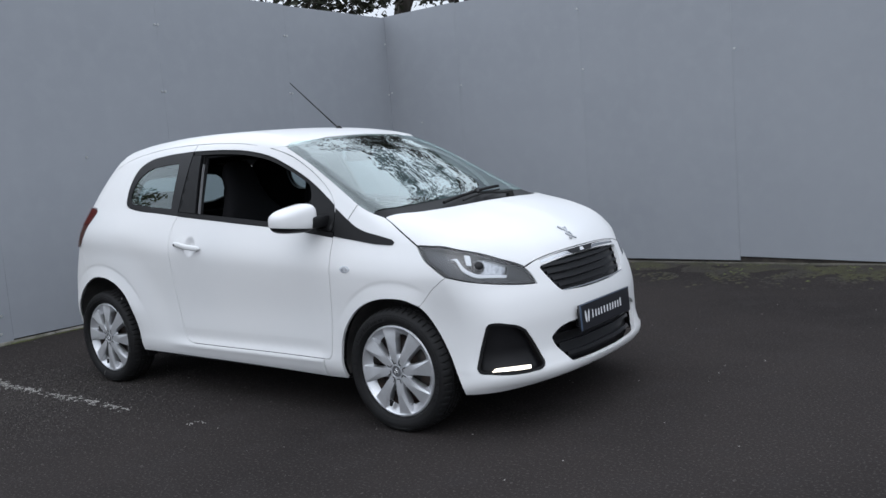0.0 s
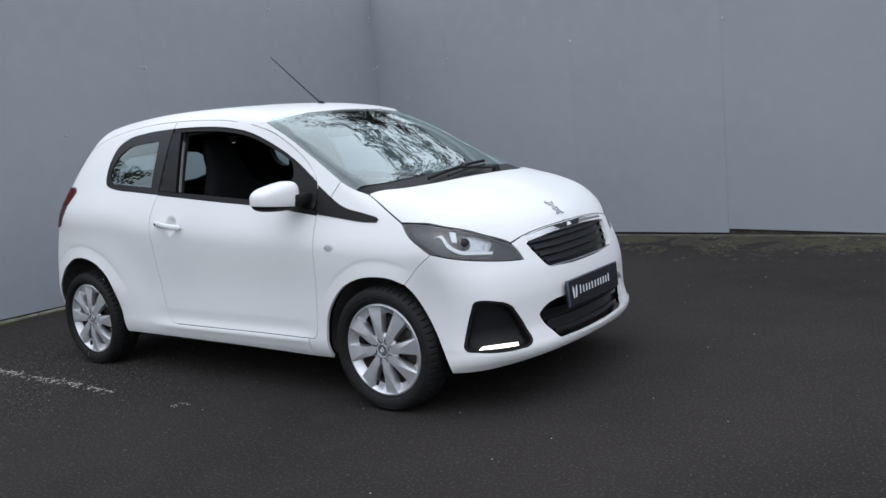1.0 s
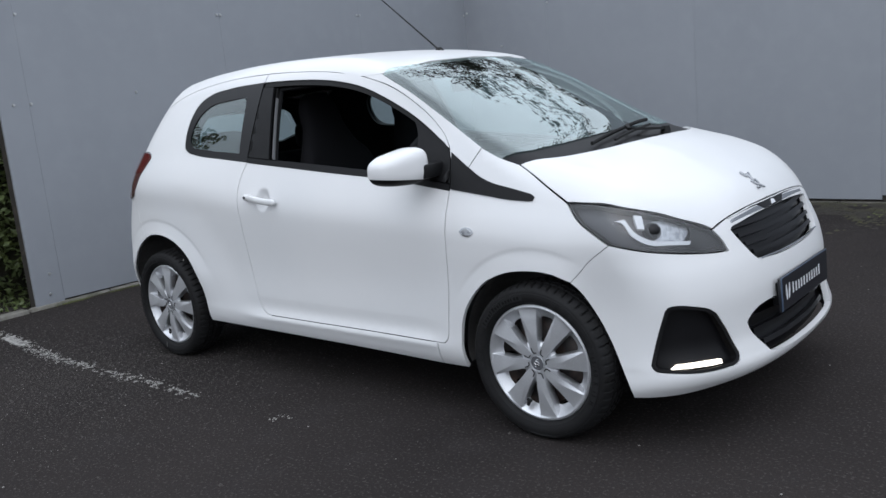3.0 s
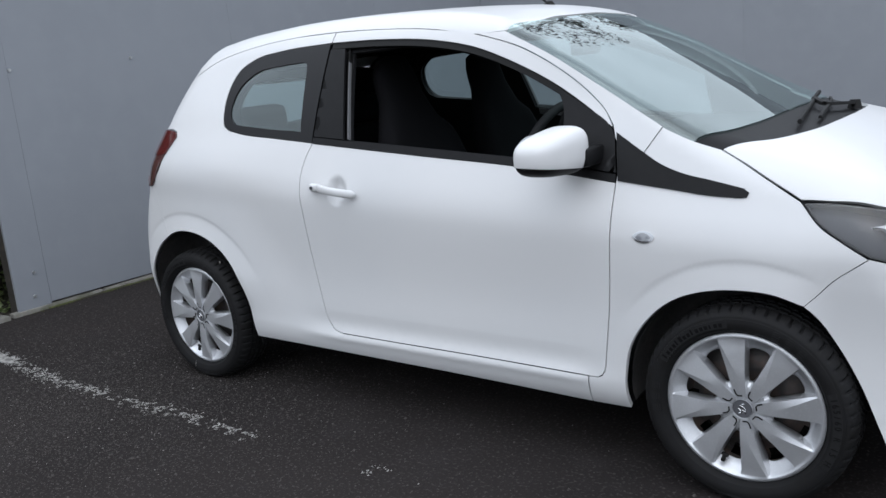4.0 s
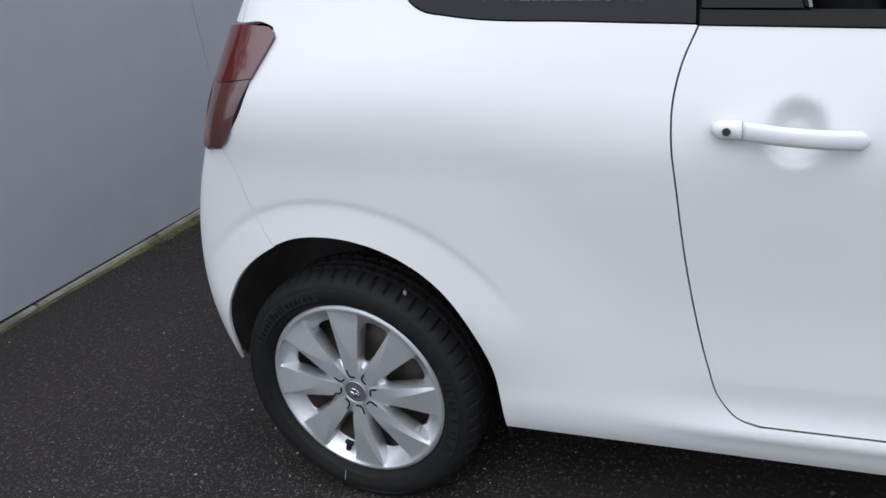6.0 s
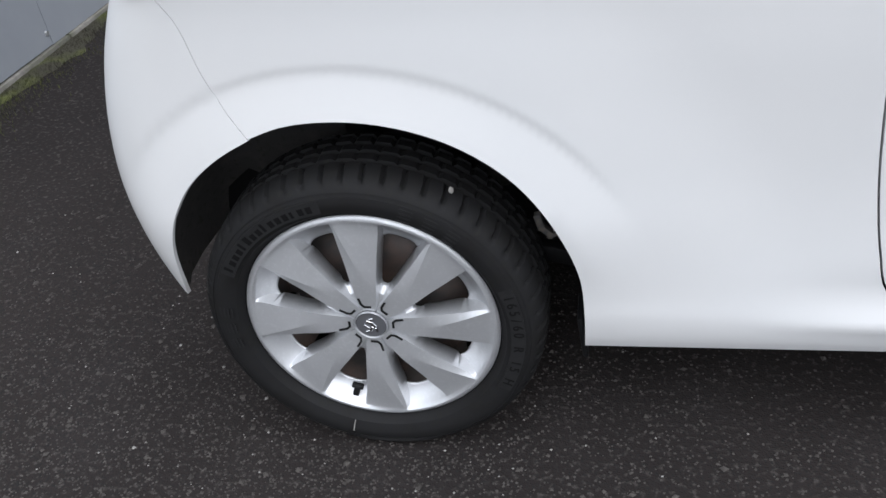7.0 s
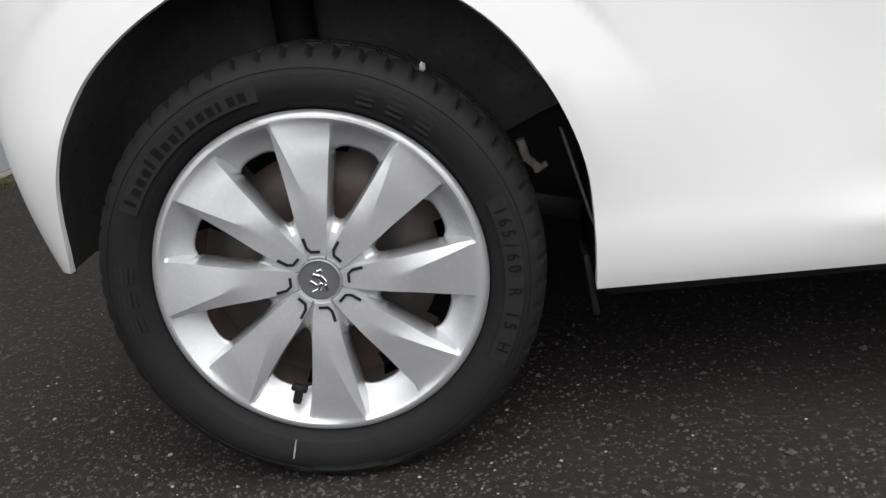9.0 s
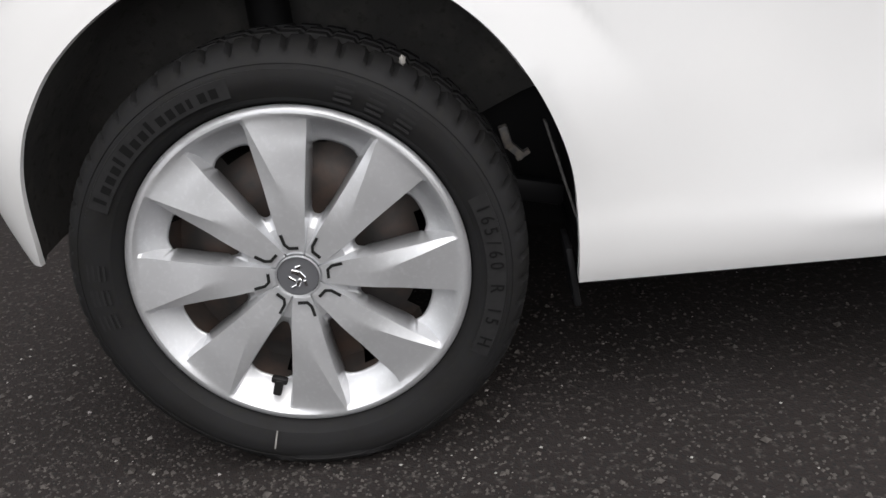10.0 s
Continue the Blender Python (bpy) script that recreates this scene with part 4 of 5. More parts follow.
        for p, q in zip(vs, vs[1:]):
            for i in range(n):
                bm.faces.new((p[i], p[(i + 1) % n], q[(i + 1) % n], q[i]))
    part("badge_ring", bm, SILVER, cap, "silver ring")
    bm = bmesh.new()
    for x, z, lx, lz, turn in ((-0.003, 0.006, 0.010, 0.006, 20), (0.004, 0.001, 0.007, 0.012, -35), (0.000, -0.008, 0.005, 0.011, 30), (-0.008, -0.003, 0.011, 0.004, 40), (0.008, -0.010, 0.004, 0.009, -10), (0.002, 0.012, 0.008, 0.005, -15), (-0.007, -0.013, 0.008, 0.003, -20)):
        bmesh.ops.create_cube(bm, size=1, matrix=pose(x, -0.0095, z, 0, turn, 0) @ Matrix.Diagonal((lx, 0.0022, lz, 1)))
    bmesh.ops.bevel(bm, geom=bm.edges[:], offset=0.0008, segments=1, affect="EDGES")
    part("emblem", bm, CHROME, badge, "raised silver emblem", smooth=False)
    # bracket-shaped slots at the foot of each spoke
    for n in range(8):
        mid = radians(spin + 45 * n)
        pts = [(0.0565, 0.0135), (0.0430, 0.0108), (0.0375, 0.0060), (0.0372, -0.0058)]
        verts, faces = [], []
        for r, l in pts:
            ca, sa = math.cos(mid), math.sin(mid)
            c = (r * ca - l * sa, r * sa + l * ca)
            verts.append((r, l, c))
        vv = []
        for q, (r, l, c) in enumerate(verts):
            a, b = verts[max(q - 1, 0)][2], verts[min(q + 1, len(verts) - 1)][2]
            dx, dz = b[0] - a[0], b[1] - a[1]
            d = math.hypot(dx, dz)
            nx, nz = -dz / d * 0.0018, dx / d * 0.0018
            o = float(crown(r)) - float(fall(r)) * 0.6 + 0.0078
            vv += [(c[0] + nx, -o + 0.004, c[1] + nz), (c[0] + nx, -o, c[1] + nz), (c[0] - nx, -o, c[1] - nz), (c[0] - nx, -o + 0.004, c[1] - nz)]
        for q in range(len(pts) - 1):
            for j in range(3):
                faces.append((4 * q + j, 4 * q + j + 1, 4 * q + j + 5, 4 * q + j + 4))
        obj("slot", vv, faces, RUBBER, cap, "black slot")
    return cap


def rim_mesh(parent):
    count = 120
    shape = [(0.030, -0.055), (0.060, -0.052), (0.075, -0.050), (0.090, -0.044), (0.112, -0.042), (0.128, -0.047), (0.150, -0.060), (0.168, -0.062), (0.176, -0.040), (0.184, -0.006), (0.196, 0.006)]
    rows = [lambda i, r=r, o=o: ring_point(r, 2 * math.pi * i / count, o - 0.014) for r, o in shape]
    holes = range(6, 8)
    rim = wheel_mesh("steel_rim", rows, count, RUSTY, parent, "rust-stained dark steel rim", keep=lambda k, i: not (k in holes and i % 12 in (0, 1, 2, 3, 4)))
    bm = bmesh.new()
    bmesh.ops.create_cone(bm, cap_ends=True, segments=48, radius1=0.105, radius2=0.11, depth=0.06, matrix=pose(0, 0.115, 0, 90))
    part("brake_drum", bm, RUSTY, rim, "rusty brake drum")
    return rim


def wheel(name_label, x, s, spin):
    w = new("wheel")
    w.parent = car
    tagged(w, name_label)
    tyre = tyre_mesh(w)
    hubcap_mesh(w, spin)
    rim_mesh(w)
    letters_on_wall("165/60 R 15 H", tyre, TYREDARK, 17, 3.55, 0.2375, 0.0235, 0.0252)
    for lo, hi in ((21, -30), (152, 98)):
        strip_on_wall("moulded_band", tyre, TYREBAND, lo, hi, 0.2330, 0.2560, 0.0250)
    for k in range(15):
        a = 149.5 - 3.3 * k
        strip_on_wall("moulded_bar", tyre, TYREDARK, a, a - (2.2 if k % 4 else 1.2), 0.2375, 0.2375 + (0.0155 if k in (0, 4, 5, 8) else 0.0110), 0.0256)
    for a in (70, 61, 52, 190, 182, 174):
        for q in range(4):
            strip_on_wall("moulded_rib", tyre, TYREBAND, a, a - 5, 0.231 + 0.0065 * q, 0.234 + 0.0065 * q, 0.0252)
    # valve in its notch at the rim
    a = radians(-109)
    m = pose(0.168 * math.cos(a), -0.001, 0.168 * math.sin(a), 0, 90 - math.degrees(a) - 90, 0)
    bm = bmesh.new()
    bmesh.ops.create_cube(bm, size=1, matrix=m @ Matrix.Diagonal((0.024, 0.012, 0.011, 1)))
    bmesh.ops.create_cube(bm, size=1, matrix=m @ pose(-0.010, 0.0, 0.0) @ Matrix.Diagonal((0.009, 0.010, 0.021, 1)))
    bmesh.ops.bevel(bm, geom=bm.edges[:], offset=0.0018, segments=1, affect="EDGES")
    part("valve", bm, RUBBER, w, "black tyre valve")
    w.matrix_world = pose(x, -0.757 if s > 0 else 0.757, HUB_Z) @ (Matrix() if s > 0 else pose(0, 0, 0, 0, 0, 180))
    return w


rear_wheel = wheel("rear wheel with silver hubcap and black tyre", 0.0, 1, -1.5)
wheel("front wheel with silver hubcap and black tyre", BASE, 1, 9)
wheel("rear wheel with silver hubcap and black tyre", 0.0, -1, 11)
wheel("front wheel with silver hubcap and black tyre", BASE, -1, 31)
# chalky mark and a trapped pale stone on the rear tyre
strip_on_wall("pale_scratch", rear_wheel.children[0], ROADPAINT, -106.0, -106.5, 0.222, 0.250, 0.0256)
bm = bmesh.new()
bmesh.ops.create_icosphere(bm, subdivisions=1, radius=0.0055, matrix=pose(0.159, 0.012, 0.246) @ Matrix.Diagonal((0.8, 0.7, 1.2, 1)))
part("trapped_stone", bm, PALECHIPS, rear_wheel.children[0], "pale stone stuck in the tread", smooth=False)

# ---- wheel housings and underside ----
for x, start, stop, reach in ((0.0, 24, 178, 0.376), (BASE, -10, 188, 0.352)):
    for s in BOTH:
        n, verts, faces = 52, [], []
        depth = [(0.0, 0.0), (0.035, 0.012), (0.10, 0.016), (0.18, 0.012), (0.25, 0.0), (0.27, -0.04)]
        turns = np.radians(np.linspace(start, stop, n + 1))
        edges = from_side(np.stack([x + 0.01 + reach * np.cos(turns) * 0.97, np.maximum(HUB_Z + reach * np.sin(turns), 0.23)], 1))[:, 1] + 0.020
        for a, edge in zip(turns.tolist(), edges.tolist()):
            for y, g in depth:
                r = reach + g + 0.006 * math.sin(7 * a) * (1 if 0.03 < y < 0.2 else 0)
                verts.append((x + 0.01 + r * math.cos(a) * 0.97, (edge + y) * s, HUB_Z + r * math.sin(a)))
        d = len(depth)
        faces = [(i * d + j, i * d + j + 1, (i + 1) * d + j + 1, (i + 1) * d + j)[::s] for i in range(n) for j in range(d - 1)]
        hub = len(verts)
        verts.append((x, -0.47 * s, HUB_Z))
        faces += [(i * d + d - 1, hub, (i + 1) * d + d - 1)[::s] for i in range(n)]
        obj("wheel_arch_liner", verts, faces, LINER, car, "dusty black wheel arch liner", smooth=True)
for s in BOTH:
    # sprung strut, lower arm and mud flap behind the rear wheel's front edge
    bm = bmesh.new()
    bmesh.ops.create_cone(bm, cap_ends=True, segments=20, radius1=0.030, radius2=0.030, depth=0.32, matrix=pose(-0.03, -0.52 * s, 0.50))
    part("damper", bm, CABIN, car, "dark damper in the wheel housing")
    bm = block(0.334, 0.343, -0.730, -0.66, 0.186, 0.27, 0.003)
    for v in bm.verts:
        v.co.x += 0.010 * (0.27 - v.co.z) / 0.1
        v.co.y *= s
    if s < 0:
        bmesh.ops.reverse_faces(bm, faces=bm.faces[:])
    part("mud_flap", bm, TRIM, car, "small black plastic deflector")
for s in BOTH:
    bm = block(0.348, 0.425, -0.730, -0.690, 0.219, 0.2335, 0.003)
    for v in bm.verts:
        v.co.z += 0.012 * max(0, v.co.x - 0.36) / 0.065 * (v.co.z < 0.226)
        v.co.y *= s
    if s < 0:
        bmesh.ops.reverse_faces(bm, faces=bm.faces[:])
    part("sill_deflector", bm, TRIM, car, "black plastic lip below the sill end")
    # what shows between the rear tyre and the sill: closing panel, pale bracket, link arm and a hanging strip
    part("sill_end", block(0.362, 0.372, min(-0.70 * s, -0.44 * s), max(-0.70 * s, -0.44 * s), 0.205, 0.52, 0.003), CABIN, car, "black end of the sill")
    part("inner_panel", block(0.02, 0.372, min(-0.47 * s, -0.45 * s), max(-0.47 * s, -0.45 * s), 0.20, 0.52, 0.003), CABIN, car, "dark inner panel of the wheel housing")
    bm = block(-0.006, 0.006, -0.008, 0.008, -0.018, 0.012, 0.002)
    bmesh.ops.create_cube(bm, size=1, matrix=pose(0.006, 0.0, -0.024, 0, -30, 0) @ Matrix.Diagonal((0.010, 0.012, 0.030, 1)))
    bmesh.ops.create_cube(bm, size=1, matrix=pose(0.014, 0.0, -0.034, 0, 75, 0) @ Matrix.Diagonal((0.006, 0.010, 0.020, 1)))
    bm.transform(Matrix.Translation((0.273, -0.630 * s, 0.398)) @ pose(0, 0, 0, 0, -14, 0))
    part("spring_bracket", bm, BRACKET, car, "pale grey bracket in the wheel housing")
    bm = block(0.20, 0.36, -0.014, 0.014, -0.016, 0.016, 0.006)
    bm.transform(Matrix.Translation((0, -0.60 * s, 0.385)) @ pose(0, 0, 0, 0, 14, 0))
    part("link_arm", bm, TRIM, car, "dark suspension link")
    bm = block(0.3380, 0.3415, -0.010, 0.010, 0.305, 0.432, 0.0012)
    for v in bm.verts:
        v.co.x += 0.012 * (0.432 - v.co.z) / 0.127 - 0.020 * max(0, v.co.z - 0.35) / 0.08
    bm.transform(Matrix.Translation((0, -0.705 * s, 0)))
    part("liner_strip", bm, LINER, car, "loose grey strip of the wheel arch liner")
part("underbody", block(0.36, 1.98, -0.69, 0.69, 0.19, 0.25, 0.02), CABIN, car, "dark underbody")
part("front_undertray", block(2.0, 2.90, -0.46, 0.46, 0.19, 0.32, 0.03), CABIN, car, "black undertray")
part("rear_floor", block(-0.40, 0.36, -0.46, 0.46, 0.24, 0.62, 0.03), CABIN, car, "dark boot floor")
part("axle_beam", block(-0.05, 0.05, -0.60, 0.60, 0.22, 0.30, 0.02), CABIN, car, "rear axle beam")
part("engine_block", block(2.06, 2.80, -0.46, 0.46, 0.20, 0.70, 0.05), CABIN, car, "dark engine bay filling")

# ---- cabin ----
for s in BOTH:
    sheet("cabin_lining", run([(0.46, 0.30), (1.98, 0.30)], [(1.98, 0.30), (2.10, 0.95)], [(2.10, 0.95), (1.95, 1.04), (1.74, 1.18), (1.42, 1.32), (1.0, 1.385), (0.5, 1.395), (0.12, 1.355)], [(0.12, 1.355), (-0.04, 1.27), (-0.15, 1.10), (-0.25, 0.84)], [(-0.25, 0.84), (0.0, 0.78), (0.22, 0.72), (0.38, 0.58), (0.46, 0.30)]),
          from_side, CABIN, car, "dark cabin side lining", off=0.035, gap=0, sides=(s,), grid=0.045,
          holes=[run([(0.912, 1.022), (1.775, 0.945)], [(1.775, 0.945), (1.765, 1.13)], [(1.765, 1.13), (1.58, 1.222), (1.41, 1.284), (1.24, 1.320), (0.99, 1.342), (0.850, 1.345)], [(0.850, 1.345), (0.912, 1.022)]),
                 run([(0.33, 1.094), (0.29, 1.115), (0.275, 1.18), (0.295, 1.236), (0.352, 1.280), (0.50, 1.304), (0.640, 1.308)], [(0.640, 1.308), (0.676, 1.064)], [(0.676, 1.064), (0.33, 1.094)])])
sheet("headlining", halves([(1.50, 0.0), (1.50, -0.50), (1.0, -0.535), (0.3, -0.54), (0.0, -0.50), (-0.1, 0.0)]), from_top, CABIN, car, "dark headlining", off=0.03, gap=0, grid=0.06)


def seat(x, y, width):
    """A front seat with an integrated headrest: a shaped back, a cushion, side bolsters."""
    st = empty("car_seat", pose(0, 0, 0), "", "")
    st.parent = car
    tagged(st, "black cloth front seat with integrated headrest")
    outline = spline((0.0, width * 0.46), (0.15, width * 0.50), (0.35, width * 0.50), (0.50, width * 0.44), (0.60, width * 0.33), (0.68, width * 0.25), (0.76, width * 0.24), (0.82, width * 0.17))
    verts, faces, rings, seg = [], [], 18, 20
    for k in range(rings):
        h = 0.82 * k / (rings - 1)
        w = float(outline(h))
        thick = 0.065 - 0.03 * h / 0.82
        cx, cz = x - 0.30 * h - 0.02, 0.50 + 0.96 * h
        for i in range(seg):
            a = 2 * math.pi * i / seg
            px, py = math.cos(a), math.sin(a)
            px, py = math.copysign(abs(px) ** 0.6, px), math.copysign(abs(py) ** 0.75, py)
            bolster = 0.035 * max(0, abs(py) - 0.55) / 0.45 if px > 0 and h < 0.55 else 0
            verts.append((cx + thick * px + bolster, y + w * py, cz + 0.02 * px))
    faces = [(k * seg + i, k * seg + (i + 1) % seg, (k + 1) * seg + (i + 1) % seg, (k + 1) * seg + i) for k in range(rings - 1) for i in range(seg)]
    faces += [tuple(range(seg))[::-1], tuple((rings - 1) * seg + i for i in range(seg))]
    obj("backrest", verts, faces, CLOTH, st, smooth=True)
    part("cushion", block(x - 0.02, x + 0.50, y - width / 2, y + width / 2, 0.36, 0.53, 0.05, 3), CLOTH, st)
    part("seat_base", block(x + 0.05, x + 0.40, y - width / 2 + 0.04, y + width / 2 - 0.04, 0.24, 0.37, 0.02), CABIN, st)
    return st


seat(1.12, -0.34, 0.47)
seat(1.08, 0.34, 0.47)
bench = empty("rear_bench", pose(0, 0, 0), "", "")
bench.parent = car
tagged(bench, "black cloth rear bench with two headrests")
part("bench_back", block(0.02, 0.16, -0.56, 0.56, 0.70, 1.00, 0.05, 3), CLOTH, bench)
part("bench_cushion", block(0.12, 0.58, -0.44, 0.44, 0.42, 0.72, 0.05, 3), CLOTH, bench)
for y in (-0.33, 0.33):
    part("headrest", block(0.01, 0.12, y - 0.13, y + 0.13, 1.00, 1.15, 0.045, 3), CLOTH, bench)
part("parcel_shelf", block(-0.22, 0.03, -0.55, 0.55, 0.90, 0.93, 0.01), CABIN, car, "dark parcel shelf")
# dashboard and wheel
bm = block(1.66, 2.20, -0.64, 0.64, 0.62, 0.965, 0.05, 3)
for v in bm.verts:
    if v.co.x < 1.9:
        v.co.x += 0.12 * max(0, (0.80 - v.co.z)) / 0.2
    v.co.z -= 0.06 * max(0, v.co.x - 1.9) * 0.5
part("dashboard", bm, CABIN, car, "dark plastic dashboard")
part("instrument_pod", block(1.64, 1.80, -0.47, -0.25, 0.93, 1.02, 0.03, 3), CABIN, car, "round black instrument pod")
steer = new("steering_wheel")
steer.parent = car
tagged(steer, "black three-spoke steering wheel")
n, m_ = 40, 10
verts = [((0.178 + 0.016 * math.cos(b)) * math.cos(a), (0.178 + 0.016 * math.cos(b)) * math.sin(a), 0.016 * math.sin(b)) for a in np.linspace(0, 2 * math.pi, n, endpoint=False) for b in np.linspace(0, 2 * math.pi, m_, endpoint=False)]
faces = [(i * m_ + j, ((i + 1) % n) * m_ + j, ((i + 1) % n) * m_ + (j + 1) % m_, i * m_ + (j + 1) % m_) for i in range(n) for j in range(m_)]
obj("wheel_rim", verts, faces, CABIN, steer, smooth=True)
part("horn_pad", block(-0.07, 0.07, -0.06, 0.06, -0.04, 0.0, 0.02), CABIN, steer)
for a in (0, 180, 270):
    bm = block(0.05, 0.17, -0.018, 0.018, -0.02, -0.005, 0.005)
    bm.transform(pose(0, 0, 0, 0, 0, a))
    part("spoke", bm, CABIN, steer, "silver-edged spoke" if a != 270 else "")
steer.matrix_world = pose(1.555, -0.36, 0.93, 0, -66, 0) @ pose(0, 0, 0, 0, 0, 90)
part("steering_column", block(1.58, 1.75, -0.40, -0.32, 0.86, 0.93, 0.02), CABIN, car, "black steering column")
part("door_pull", block(1.05, 1.45, 0.66, 0.70, 0.86, 0.90, 0.012), PALETRIM, door_skins[1], "grey door grab")
sheet("door_capping", run([(0.93, 0.985), (1.76, 0.905)], [(1.76, 0.905), (1.76, 0.935)], [(1.76, 0.935), (0.93, 1.012)], [(0.93, 1.012), (0.93, 0.985)]), from_side, PALEEDGE, door_skins[1], "grey door capping", off=0.048, fold=0.006, gap=0, sides=(-1,))
bm = block(1.52, 1.54, -0.11, 0.11, 1.25, 1.31, 0.012)
part("rear_view_mirror", bm, CABIN, car, "black interior mirror")

# ---- lamps, mirrors, handles and badges on the car ----
for s in BOTH:
    one = (s,)
    head = sheet("headlight", arc(LAMP_OUT, LAMP_LOW, LAMP_IN, [(34.6, 0.726), (45.1, 0.789), (55.8, 0.833), (62.2, 0.848), LAMP_OUT[0]]),
                 from_front, LENS, car, "swept-back headlight with clear lens", scale=ARC, off=0.002, fold=0.004, gap=0.0035, sides=one)[0]
    rim_out = arc(LAMP_OUT, LAMP_LOW, LAMP_IN, [(34.6, 0.726), (45.1, 0.789), (55.8, 0.833), (62.2, 0.848), LAMP_OUT[0]])
    sheet("lamp_housing", rim_out, from_front, LAMPCAVITY, head, "dark grey lamp housing", scale=ARC, off=0.040, gap=0, sides=one)
    sheet("lamp_edge", rim_out, from_front, RUBBER, head, "black edge of the lamp", holes=[inset(rim_out * ARC, 0.0105) / ARC], scale=ARC, off=0.004, fold=0.04, gap=0.003, grid=0.02, sides=one)
    sheet("inner_bezel", arc([(52, 0.700), (45, 0.680), (38, 0.668), (32.6, 0.660)], [(32.6, 0.660), (33.6, 0.70), (35.6, 0.727)], [(35.6, 0.727), (41.5, 0.762)], [(41.5, 0.762), (40.4, 0.735), (41.0, 0.712), (46, 0.696), (52, 0.700)]), from_front, GLOSSTRIM, head, "black inner bezel", scale=ARC, off=0.020, gap=0, sides=one)
    sheet("light_signature", arc([(58.0, 0.790), (56.6, 0.788), (54.3, 0.742), (51.0, 0.712), (46, 0.702), (41.5, 0.694)], [(41.5, 0.694), (41.0, 0.705)], [(41.0, 0.705), (46, 0.714), (50.2, 0.724), (53.2, 0.748), (55.5, 0.795)], [(55.5, 0.795), (58.0, 0.790)]),
          from_front, PLATEMARK, head, "white claw-shaped light guide", scale=ARC, off=0.012, fold=0.02, gap=0, grid=0.012, sides=one)
    sheet("light_tooth", [(53.4, 0.806), (51.6, 0.801), (51.4, 0.760), (52.9, 0.764)], from_front, PLATEMARK, head, "white upper tooth", scale=ARC, off=0.012, fold=0.02, gap=0, grid=0.012, sides=one)
    sheet("reflector", arc([(49.5, 0.778), (42.5, 0.764), (40.6, 0.738), (42, 0.712), (49.5, 0.722), (50.2, 0.750), (49.5, 0.778)]), from_front, REFLECTOR, head, "dulled chrome reflector", scale=ARC, off=0.028, fold=0.01, gap=0, grid=0.012, sides=one)
    c = from_front(np.array([[49.6, 0.748]]), 0.030)[0] * (1, s, 1)
    bm = bmesh.new()
    bmesh.ops.create_uvsphere(bm, u_segments=20, v_segments=12, radius=0.030, matrix=Matrix.Translation(c))
    part("projector", bm, GLOSSTRIM, head, "round projector lens")
    sheet("side_repeater", run([(2.037, 0.748), (2.050, 0.760), (2.070, 0.765), (2.090, 0.761), (2.103, 0.748), (2.090, 0.735), (2.070, 0.731), (2.050, 0.736), (2.037, 0.748)], step=0.006), from_side, CHROME, car, "clear oval side repeater", off=-0.003, fold=0.006, gap=0, grid=0.01, sides=one)
    sheet("repeater_lens", run([(2.047, 0.748), (2.058, 0.757), (2.071, 0.760), (2.092, 0.748), (2.071, 0.737), (2.056, 0.740), (2.047, 0.748)], step=0.006), from_side, REFLECTOR, car, "grey repeater centre", off=-0.005, fold=0.004, gap=0, grid=0.01, sides=one)

    # door handle: a bowed grip, a fixed cap with the lock
    handle = new("door_handle")
    handle.parent = door_skins[0] if s > 0 else door_skins[1]
    tagged(handle, "white pull handle with lock")
    n, seg, verts = 26, 14, []
    ys = from_side(np.stack([np.linspace(0.824, 1.000, n), np.linspace(0.8635, 0.842, n)], 1))[:, 1].tolist()
    for k in range(n):
        t = k / (n - 1)
        x = 0.824 + 0.176 * t
        z = 0.8635 - 0.0215 * t
        y = ys[k]
        bow = 0.013 + 0.017 * math.sin(math.pi * min(1, 0.12 + 0.88 * t))
        taper = min(1, (1 - t) * 16) ** 0.5
        hz, hy = 0.0150 * max(taper, 0.25), 0.009 * max(taper, 0.4)
        for i in range(seg):
            a = 2 * math.pi * i / seg
            verts.append((x, (y - bow + hy * math.cos(a)) * s, z + hz * math.copysign(abs(math.sin(a)) ** 0.7, math.sin(a))))
    faces = [(k * seg + i, k * seg + (i + 1) % seg, (k + 1) * seg + (i + 1) % seg, (k + 1) * seg + i) for k in range(n - 1) for i in range(seg)]
    faces += [tuple(range(seg))[::-1], tuple((n - 1) * seg + i for i in range(seg))]
    obj("grip", verts, [f[::s] for f in faces], PAINT, handle, smooth=True)
    verts = []
    ys = from_side(np.stack([np.linspace(0.776, 0.8225, 10), np.linspace(0.866, 0.8638, 10)], 1))[:, 1].tolist()
    for k in range(10):
        t = k / 9
        x = 0.776 + 0.0465 * t
        z = 0.866 - 0.0022 * t
        y = ys[k]
        grow = min(1, 0.35 + t * 2.2) ** 0.6
        for i in range(seg):
            a = 2 * math.pi * i / seg
            verts.append((x, (y - 0.016 * grow + 0.012 * math.cos(a)) * s, z + 0.0150 * grow * math.copysign(abs(math.sin(a)) ** 0.7, math.sin(a))))
    faces = [(k * seg + i, k * seg + (i + 1) % seg, (k + 1) * seg + (i + 1) % seg, (k + 1) * seg + i) for k in range(9) for i in range(seg)] + [tuple(range(seg))[::-1], tuple(9 * seg + i for i in range(seg))]
    obj("lock_cap", verts, [f[::s] for f in faces], PAINT, handle, smooth=True)
    bm = bmesh.new()
    bmesh.ops.create_cone(bm, cap_ends=True, segments=20, radius1=0.0065, radius2=0.006, depth=0.003, matrix=pose(0.800, -0.787 * s, 0.866, 90))
